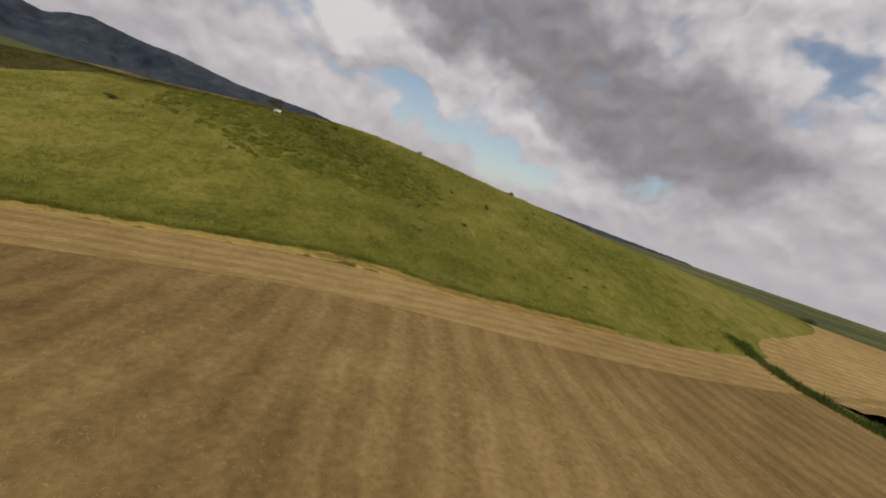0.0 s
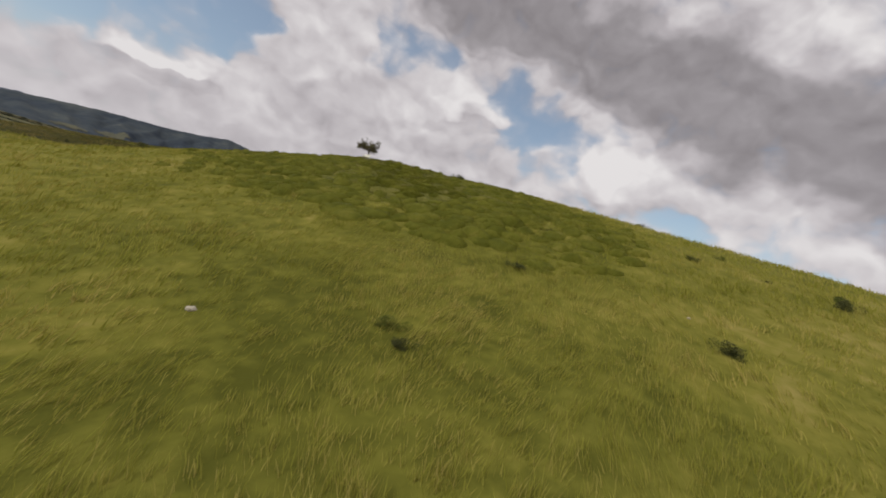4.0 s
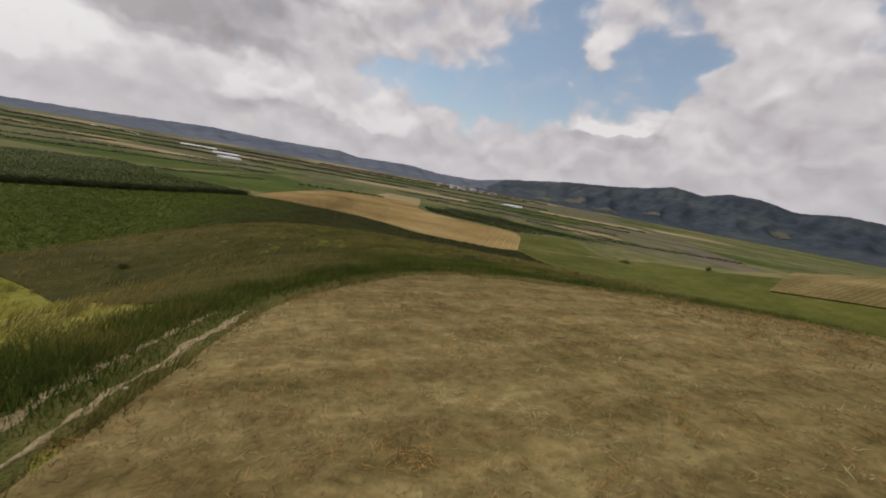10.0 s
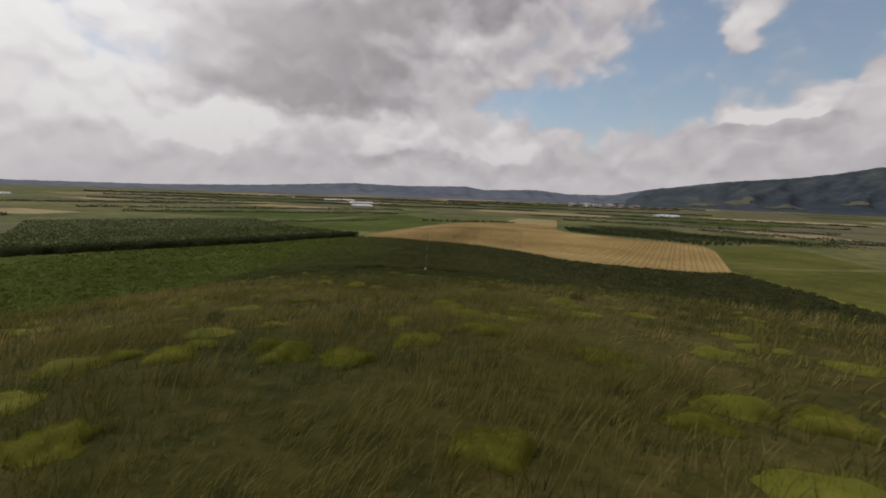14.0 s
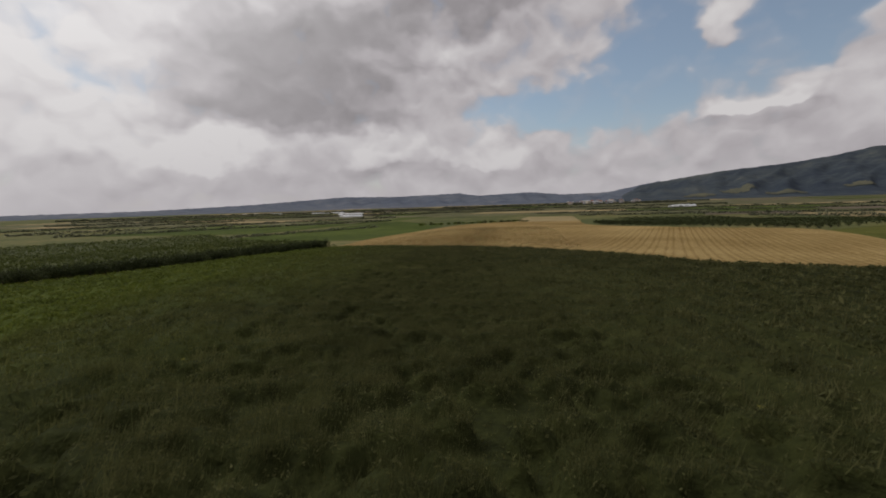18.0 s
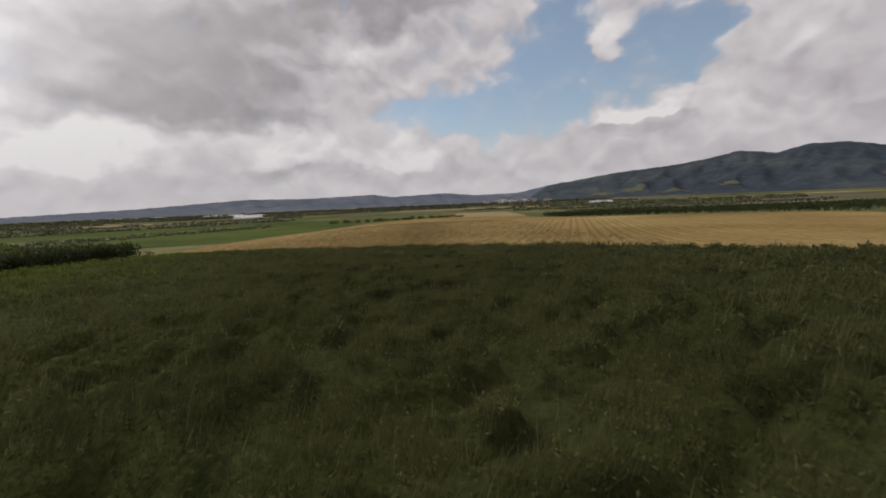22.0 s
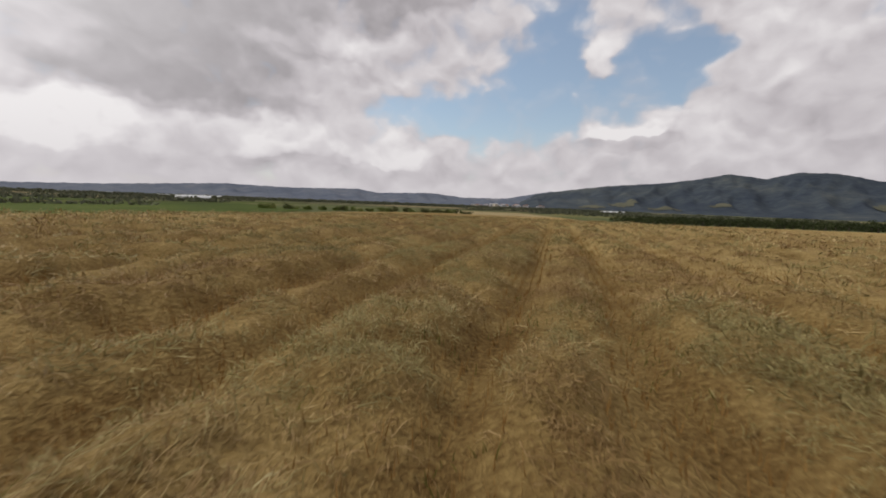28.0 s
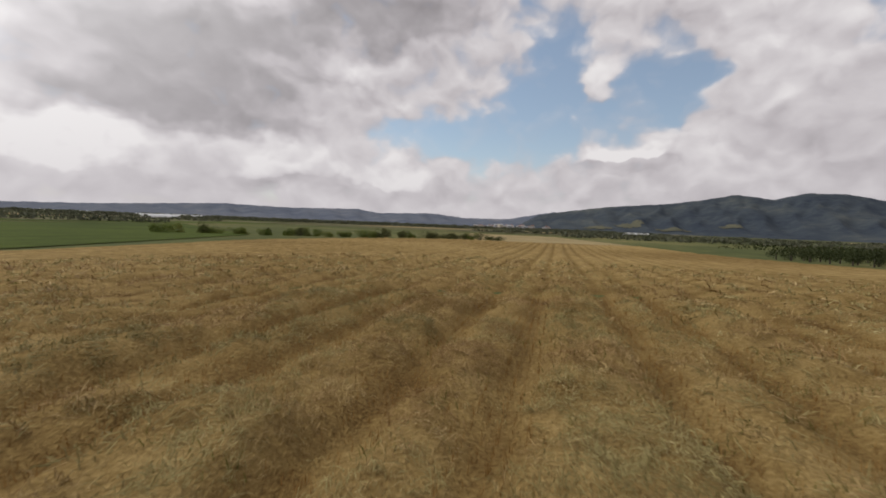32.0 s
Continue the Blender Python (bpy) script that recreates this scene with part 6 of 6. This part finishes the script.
def plant_orchards():
    rng = np.random.default_rng(71)
    # dark plantation north-west of the crop: dense front row, rows behind
    kinds = [plant_tree_kind("plantation_tree", s, 3.3, 2.1, L_ORCHARD, 620, 0.19, 0.0) for s in (1, 2, 3)]
    spots = []
    a, b = np.array([-120.0, -208.0]), np.array([-45.0, -99.0])
    back = np.array([-78.0, 62.0])
    back = back / np.linalg.norm(back)
    L = np.linalg.norm(b - a)
    for row, gap in ((0, 1.75), (1, 2.4)):
        for s in np.arange(0, L, gap):
            spots.append(tuple(a + (b - a) * s / L + back * row * 2.6 + rng.normal(0, 0.3, 2)))
    orchard(kinds, spots, "dense dark plantation tree at the edge of the crop", "plantation trees", rng)
    # canopy of the same plantation: an uneven leafy roof over closed ranks of trees
    u, w = np.meshgrid(np.linspace(0, 1, 90), np.linspace(4, 175, 110), indexing="ij")
    q = a + (b - a) * u.reshape(-1, 1) + back * w.reshape(-1, 1)
    z = 1.2 + 0.5 * clump(q, 2.2, 1.0) + 0.35 * clump(q, 0.9, 2.0)
    v = on_land(q)
    v[:, 2] += z * np.clip((w.ravel() - 3.5) / 2.5, 0, 1)
    stuff("plantation_canopy", mesh_of("plantation_canopy", v, grid_faces(90, 110), L_CANOPY), "closed dark canopy of the wide plantation", "trees")
    n = 34000
    u, w = rng.uniform(0, 1, n), 4 + 171 * rng.uniform(0, 1, n) ** 1.4
    q = a + (b - a) * u[:, None] + back * w[:, None]
    pos = on_land(q) + np.stack([0 * u, 0 * u, 1.5 + 0.9 * clump(q, 2.2, 1.0) + rng.normal(0, 0.25, n)], 1)
    v, f = leaf_arrays(pos, rng.uniform(0.2, 0.6, n), rng)
    stuff("plantation_leaves", mesh_of("plantation_leaves", v, f, L_CANOPY, smooth=False), "dark leaves over the wide plantation", "trees")
    # orchard in rows beside the golden field
    kinds = [plant_tree_kind("orchard_tree", s, 2.6, 1.5, L_ORCHARD, 420, 0.15) for s in (4, 5)]
    spots = []
    e = smooth_line([(133, -44), (108, -18), (84, 10), (70, 38), (68, 80)], 3.4)
    for row in range(5):
        for x, y in e[:: 1 if row < 2 else 2]:
            spots.append((x + 3.2 + row * 5.2 + rng.normal(0, 0.3), y + 2 + row * 3.0 + rng.normal(0, 0.3)))
    orchard(kinds, spots, "low dark orchard tree in a straight row", "orchard trees", rng)
    n = 16000
    i = rng.integers(0, len(e), n)
    q = e[i] + np.stack([rng.uniform(28, 95, n), rng.uniform(14, 60, n)], 1)
    q[:, 0] = np.round((q[:, 0] + q[:, 1] * 0.5) / 5.5) * 5.5 - q[:, 1] * 0.5 + rng.normal(0, 0.7, n)
    pos = on_land(q) + np.stack([np.zeros(n), np.zeros(n), rng.uniform(0.6, 2.4, n)], 1)
    v, f = leaf_arrays(pos, rng.uniform(0.3, 0.6, n), rng)
    stuff("orchard_rows", mesh_of("orchard_rows", v, f, L_ORCHARD, smooth=False), "far rows of the dark orchard", "trees")


def plant_bushes():
    rng = np.random.default_rng(81)
    dark = [bush_mesh("bush", s, L_SHRUB) for s in (1, 2, 3)]
    green = [bush_mesh("bush", s, L_WEED) for s in (4, 5)]

    def put(kinds, x, y, r, label, group="", h=1.0):
        ob = new("bush", kinds[rng.integers(len(kinds))])
        ob.matrix_basis = pose(x, y, at(x, y, -0.05), 0, 0, rng.uniform(0, 360)) @ Matrix.Diagonal((r, r, r * h, 1))
        tagged(ob, label, "bush", group)

    for x, y, r in ((12.1, -358.6, 1.3), (-2.2, -428.9, 0.6), (-10.5, -420.1, 0.4), (61, -454, 1.4), (48.3, -321.6, 0.9), (219, -140, 2.6), (176, -129, 2.4), (30.6, -379.8, 0.75), (30.4, -381.6, 0.6), (31.0, -383.9, 0.5), (30.2, -382.9, 0.5), (34.6, -384.2, 0.5), (45, -394, 1.0), (54, -420, 1.1), (48, -571, 3.0), (33.3, -397.1, 0.95), (49.0, -318.6, 0.7), (12.2, -435.4, 0.8), (31.5, -380.4, 0.6)):
        put(dark, x, y, r, "dark dusty bush standing in the grass")
    for _ in range(46):
        x, y = rng.uniform(-22, 78), rng.uniform(-480, -400)
        if x < 40 or y < -412:
            put(dark if rng.random() < 0.6 else green, x, y, rng.uniform(0.25, 0.6), "small dark shrub on the grassy hillside", "shrubs on the hillside", 0.9)
    for _ in range(34):
        x, y = rng.uniform(5, 80), rng.uniform(-328, -256)
        put(green if rng.random() < 0.6 else dark, x, y, rng.uniform(0.3, 0.7), "small dark green shrub in the dry grass", "shrubs on the north slope")
    # row of bushes at the far side of the mown field
    for s in np.linspace(0, 1, 34):
        x, y = np.array([-58, 104]) * (1 - s) + np.array([24, 132]) * s + rng.normal(0, 1.0, 2)
        put(dark + green, x, y, rng.uniform(1.6, 2.6), "rounded green bush in a hedge row", "hedge row by the mown field", rng.uniform(0.9, 1.3))


# leaf tones lightened and greyed, with the haze of the plain painted in
L_FARHEDGE = leafy("hazy_hedge_leaves", [(0.1, (0.085, 0.094, 0.064)), (0.5, (0.115, 0.124, 0.080)), (0.85, (0.155, 0.158, 0.10))], patch=0.05)


def hedge_lines():
    """Dark hedges and tree lines between the parcels of the plain."""
    rng = np.random.default_rng(91)
    lines = [((-175, -36), (-92, 86)), ((-330, 30), (-120, 210)), ((-420, 60), (-150, 330)), ((-620, 40), (-380, 330)), ((-700, 300), (-220, 560)), ((-380, 470), (60, 560)), ((80, 240), (330, 170)), ((40, 330), (420, 300)), ((-900, 500), (-100, 900)), ((-200, 760), (420, 700)), ((120, 480), (520, 420)), ((-1200, 700), (-300, 1300)), ((-500, 1100), (500, 1150)), ((240, 40), (420, 60)), ((-300, 1500), (700, 1500)), ((200, 150), (300, 60)), ((-520, -120), (-330, -60)), ((-280, -150), (-190, -178))]
    for a, b in lines:
        a, b = np.array(a, float), np.array(b, float)
        L = np.linalg.norm(b - a)
        far = np.linalg.norm((a + b) / 2 - np.array([0, -200]))
        n = int(L * 7)
        q = a + (b - a) * rng.uniform(0, 1, n)[:, None] + rng.normal(0, 1.3, (n, 2))
        hh = (1.6 + far / 420) * (0.35 + 0.8 * clump(q, 7.0, L))
        pos = on_land(q) + np.stack([np.zeros(n), np.zeros(n), rng.uniform(0.1, 1, n) * hh], 1)
        v, f = leaf_arrays(pos, rng.uniform(0.5, 1.0, n) * (0.7 + far / 700), rng)
        stuff("hedge", mesh_of("hedge", v, f, L_FARHEDGE, smooth=False), "dark hedge line across the plain", "hedge")


def build_bench():
    """White bench of long boards on two trestles, facing the valley, an armrest at its far end."""
    root = tagged(new("garden_bench"), "white painted wooden board bench facing the valley", "bench")
    x, y = BENCH
    root.matrix_basis = pose(x, y, at(x, y), 0, 0, 70.0) @ Matrix.Diagonal((1.12, 0.68, 0.95, 1))
    w = 1.55
    for end in (-1, 1):
        e = end * (w / 2 - 0.14)
        part("runner", box_mesh("runner", [((e, -0.02, 0.03), (0.10, 0.74, 0.05), 3 * end, 0)], M_WHITE), root)
        part("front_leg", box_mesh("front_leg", [((e, 0.22, 0.23), (0.09, 0.08, 0.38), 0, -7)], M_WHITE), root)
        part("back_leg", box_mesh("back_leg", [((e, -0.29, 0.23), (0.09, 0.08, 0.40), 0, 8)], M_WHITE), root)
        part("back_post", box_mesh("back_post", [((e, -0.36, 0.66), (0.08, 0.05, 0.58), 0, 14)], M_WHITE), root)
        part("end_apron", box_mesh("end_apron", [((end * (w / 2 - 0.03), -0.02, 0.385), (0.035, 0.60, 0.11), 0, 3)], M_WHITE), root)
    for k in range(4):
        part("seat_board", box_mesh("seat_board", [((0.012 * (k % 2), 0.24 - 0.148 * k, 0.455 - 0.012 * k), (w + 0.02 * (k % 3), 0.132, 0.028), 0.3 * (k - 1.5), 4)], M_WHITE, 0.005), root)
    for k in range(3):
        part("back_board", box_mesh("back_board", [((0.01 * k, -0.315 - 0.040 * k, 0.56 + 0.155 * k), (w, 0.026, 0.140), 0, 14)], M_WHITE, 0.005), root)
    e = w / 2 - 0.10
    part("arm_post", box_mesh("arm_post", [((e, 0.16, 0.57), (0.07, 0.09, 0.22), 0, 0)], M_WHITE), root)
    part("armrest", box_mesh("armrest", [((e, -0.02, 0.695), (0.12, 0.62, 0.032), 0, 0)], M_WHITE), root)


def build_mast():
    """A thin field mast in two lengths with a white cross piece at its foot."""
    M_MAST = solid("weathered_pipe", (0.10, 0.10, 0.09), 0.55, 0.4, 8.0, 0.2, 0.4)
    M_CANE = solid("pale_cane", (0.30, 0.29, 0.22), 0.7, 0.35, 9.0, 0.3)
    root = tagged(new("field_mast"), "thin grey field mast with a white cloth at its foot", "mast")
    x, y = 25.35, -245.4
    z0 = at(x, y)
    root.matrix_basis = pose(x, y, z0, 1.2, -1.0, 0)
    top = 18.2 - z0
    cut = 16.3 - z0
    part("lower_pole", mesh_of("lower_pole", *tube([(-0.24, 0, -0.3), (-0.15, 0, cut * 0.5), (0, 0, cut)], [0.020, 0.018, 0.018], 8), M_CANE), root, "slender pale lower pole")
    part("upper_pole", mesh_of("upper_pole", *tube([(0, 0, cut - 0.25), (0.0, 0.01, (cut + top) / 2), (0.02, 0, top)], [0.026, 0.025, 0.022], 10), M_MAST), root)
    part("clamp", box_mesh("clamp", [((0.02, 0, cut), (0.07, 0.06, 0.16), 0, 0), ((0.09, 0, cut + 0.03), (0.12, 0.03, 0.03), 0, 0)], M_MAST), root)
    part("cross_bar", box_mesh("cross_bar", [((-0.22, -0.05, 0.62), (0.42, 0.04, 0.035), 25, 6)], M_WHITE), root)
    u, v = np.meshgrid(np.linspace(-1, 1, 9), np.linspace(0, 1, 9), indexing="ij")
    P = np.stack([0.10 * u * (1 - 0.5 * v) - 0.27, -0.07 + 0.04 * np.sin(u * 4 + v * 3), 0.60 - 0.42 * v + 0.02 * np.sin(u * 6)], -1).reshape(-1, 3)
    cloth = mesh_of("cloth", P, grid_faces(9, 9), M_WHITE)
    c = part("cloth", cloth, root, "limp white cloth")
    sol = c.modifiers.new("thick", "SOLIDIFY")
    sol.thickness = 0.006
    # a thin rusty stake in the grass
    M_RUST = solid("rusty_iron", (0.10, 0.05, 0.03), 0.8, 0.4, 12.0, 0.3)
    sx, sy = 24.6, -255.4
    st = new("iron_stake", mesh_of("iron_stake", *tube([(0, 0, -0.2), (0.02, 0, 0.5), (0.06, 0.02, 1.0)], [0.014, 0.014, 0.012], 7), M_RUST))
    st.matrix_basis = pose(sx, sy, at(sx, sy))
    tagged(st, "thin rusty iron stake in tall grass", "stake")


def build_village():
    """White and grey houses of a village at the foot of the mountains."""
    rng = np.random.default_rng(101)
    M_WALLS = [solid("plaster_white", (0.74, 0.72, 0.68), 0.8, 0.1, 0.6), solid("plaster_cream", (0.56, 0.50, 0.42), 0.8, 0.15, 0.6), solid("plaster_grey", (0.36, 0.36, 0.38), 0.8, 0.15, 0.6)]
    M_ROOF = solid("red_tiles", (0.24, 0.10, 0.06), 0.8, 0.3, 2.0)
    M_GLASS = solid("dark_window", (0.03, 0.035, 0.045), 0.2, 0.2)
    for k in range(30):
        az = radians(rng.uniform(6.5, 15.5))
        d = rng.uniform(1450, 2000)
        x, y = d * math.sin(az), -130 + d * math.cos(az)
        w, l, h = rng.uniform(9, 20), rng.uniform(9, 16), rng.uniform(6, 13)
        root = tagged(new("house"), "pale village house with a low roof" if k % 3 else "tall pale block of the village", "house", "village houses")
        root.matrix_basis = pose(x, y, at(x, y), 0, 0, rng.uniform(0, 90))
        part("wall", box_mesh("wall", [((0, 0, h / 2), (w, l, h), 0, 0)], M_WALLS[rng.integers(3)], 0.1), root)
        rv = np.array([(-w / 2 - 0.4, -l / 2 - 0.4, h), (w / 2 + 0.4, -l / 2 - 0.4, h), (w / 2 + 0.4, l / 2 + 0.4, h), (-w / 2 - 0.4, l / 2 + 0.4, h), (-w / 2 + 1, 0, h + 2.4), (w / 2 - 1, 0, h + 2.4)])
        part("roof", mesh_of("roof", rv, [np.array([[0, 1, 5, 4], [2, 3, 4, 5], [3, 2, 1, 0]]), np.array([[1, 2, 5], [3, 0, 4]])], M_ROOF if k % 2 else M_WALLS[2], smooth=False), root)
        for i in range(3):
            for j in range(2):
                part("window", box_mesh("window", [((w * (i - 1) * 0.3, -l / 2, h * (0.3 + 0.38 * j)), (1.3, 0.12, 1.5), 0, 0)], M_GLASS, 0), root)


def build_greenhouses():
    M_FILM = solid("white_film", (0.72, 0.73, 0.74), 0.35, 0.1, 0.4)
    k = np.linspace(0, math.pi, 12)
    for x, y, l, rz in ((-334, 617, 50, 25), (-260, 440, 30, 40), (-800, 90, 90, 10), (-900, 280, 70, 20), (-790, 1010, 120, 15), (-480, 820, 80, 30), (290, 560, 60, 60)):
        bm = bmesh.new()
        for s in range(4):
            ring = [[bm.verts.new((l * (e - 0.5), (s - 1.5) * 8 + 4 * math.cos(a), 0.8 + 3.2 * math.sin(a))) for a in k] for e in (0, 1)]
            for i in range(len(k) - 1):
                bm.faces.new((ring[0][i], ring[1][i], ring[1][i + 1], ring[0][i + 1]))
            for e in (0, 1):
                bm.faces.new(ring[e])
                for side in (0, -1):
                    v = ring[e][side]
        me = bpy.data.meshes.new("greenhouse")
        bm.to_mesh(me)
        bm.free()
        me.materials.append(M_FILM)
        ob = new("greenhouse", me)
        ob.matrix_basis = pose(x, y, at(x, y) - 0.5, 0, 0, rz)
        tagged(ob, "long white plastic greenhouse tunnels on the plain", "greenhouse", "greenhouses")


def small_things():
    rng = np.random.default_rng(111)
    bm = bmesh.new()
    bmesh.ops.create_icosphere(bm, subdivisions=2, radius=1.0)
    for v in bm.verts:
        v.co *= 1 + 0.3 * noise.noise(v.co * 1.7)
        v.co.z *= 0.55
    me = bpy.data.meshes.new("stone")
    bm.to_mesh(me)
    bm.free()
    me.materials.append(M_STONE)
    spots = [(-13.1, -414.5, 0.16), (0.5, -427.4, 0.08)] + [(x + rng.normal(0, 0.1), y + rng.normal(0, 0.6), rng.uniform(0.03, 0.07)) for x, y in [(u + sd, v) for sd in (-0.45, 0.45) for u, v in smooth_line(TRACK[3:9], 2.2)]]
    for x, y, r in spots:
        ob = new("stone", me)
        ob.matrix_basis = pose(x, y, at(x, y, 0.03), rng.uniform(0, 20), 0, rng.uniform(0, 360)) @ Matrix.Diagonal((r, r * rng.uniform(0.6, 1.2), r, 1))
        tagged(ob, "pale weathered stone lying on the ground", "stone", "pale stones")
    # yellow flowers by the path and in the grass
    for cx, cy, n, sp in ((33.6, -388.3, 45, 0.22), (36.9, -377.0, 9, 0.2), (35.8, -374.3, 5, 0.25), (32.4, -381.0, 7, 0.1), (33.0, -383.8, 12, 0.15), (36.6, -381.1, 7, 0.3), (33.0, -356.0, 24, 1.2), (31.0, -350.0, 24, 1.5), (26.5, -382.6, 12, 0.3)):
        p = np.array([[cx, cy]]) + rng.normal(0, sp, (n, 2))
        pos = on_land(p) + np.stack([np.zeros(n), np.zeros(n), rng.uniform(0.40, 0.75, n)], 1)
        root = tagged(new("flower_clump"), "clump of yellow wild flowers in the scrub", "flowers")
        root.matrix_basis = pose(cx, cy, at(cx, cy))
        loc = pos - np.array([cx, cy, at(cx, cy)])
        v, f = leaf_arrays(np.repeat(loc, 5, 0) + rng.normal(0, 0.015, (n * 5, 3)), 0.013, rng)
        tagged(part("petals", mesh_of("petals", v, f, M_FLOWER_Y, smooth=False), root), "yellow petals", kind="stuff")
        b = loc.copy()
        b[:, 2] -= 0.6
        st = blade_mesh("stems", b, np.full(n, 0.6), np.full(n, 0.014), L_WEED, rng, lean=0.05, bent=False)
        tagged(part("stems", st, root), "thin green stems", kind="stuff")


build_bench()
build_bench_tree()
plant_orchards()
plant_bushes()
hedge_lines()
build_mast()
build_village()
build_greenhouses()
small_things()



# ---- small plants and heaps ----
def crop_weeds():
    """Yellow-green weeds in flower standing over the crop, and a pile of damp straw on the mown field."""
    rng = np.random.default_rng(121)
    for x, y, n, s in ((6.8, -127.7, 26, 0.24), (1.0, -129.0, 20, 0.22), (-4.4, -125.8, 16, 0.2), (-8.4, -119.9, 34, 0.5), (5.3, -120.8, 22, 0.3), (9.0, -129.7, 26, 0.3), (-0.7, -125.0, 24, 0.3), (3.0, -134.5, 14, 0.2), (8.2, -140.0, 14, 0.25), (-2.6, -143.0, 14, 0.25), (12.0, -150.0, 16, 0.3), (-5.5, -156.0, 14, 0.3)):
        root = tagged(new("weed_clump"), "yellow-green flowering weed standing over the crop", "weeds", "weeds in the crop")
        root.matrix_basis = pose(x, y, at(x, y, 0.15))
        q = rng.normal(0, s, (n, 2))
        base = np.concatenate([q, np.zeros((n, 1))], 1)
        tall = rng.uniform(0.5, 0.85, n)
        tagged(part("stems", blade_mesh("stems", base, tall, np.full(n, 0.012), L_LUSH, rng, lean=0.1, bent=False), root), "thin green stems", kind="stuff")
        tops = np.repeat(base + np.stack([np.zeros(n), np.zeros(n), tall], 1), 7, 0) + rng.normal(0, 0.05, (n * 7, 3))
        v, f = leaf_arrays(tops, 0.024 * rng.uniform(0.6, 1.4, len(tops)), rng)
        tagged(part("flower_heads", mesh_of("flower_heads", v, f, L_GRASS, smooth=False), root), "small yellow-green flower heads", kind="stuff")
    L_DAMP = leafy("damp_straw", [(0.1, (0.070, 0.060, 0.020)), (0.5, (0.130, 0.110, 0.038)), (0.9, (0.21, 0.18, 0.07))], patch=1.5)
    for x, y, r, h in ((4.6, 2.0, 0.75, 0.32),):
        n = 2600
        q = rng.normal(0, r * 0.5, (n, 2))
        z = h * np.exp(-((np.linalg.norm(q, axis=1) / r) ** 2)) * rng.uniform(0.2, 1.05, n)
        me = straw_mesh("straw_heap", q, z, 0.22 * rng.uniform(0.4, 1.5, n), np.full(n, 0.012), rng, L_DAMP, 0.5)
        ob = new("straw_heap", me)
        ob.matrix_basis = pose(x, y, at(x, y, 0.16))
        tagged(ob, "small dark heap of damp straw on the field", "straw heap")


crop_weeds()
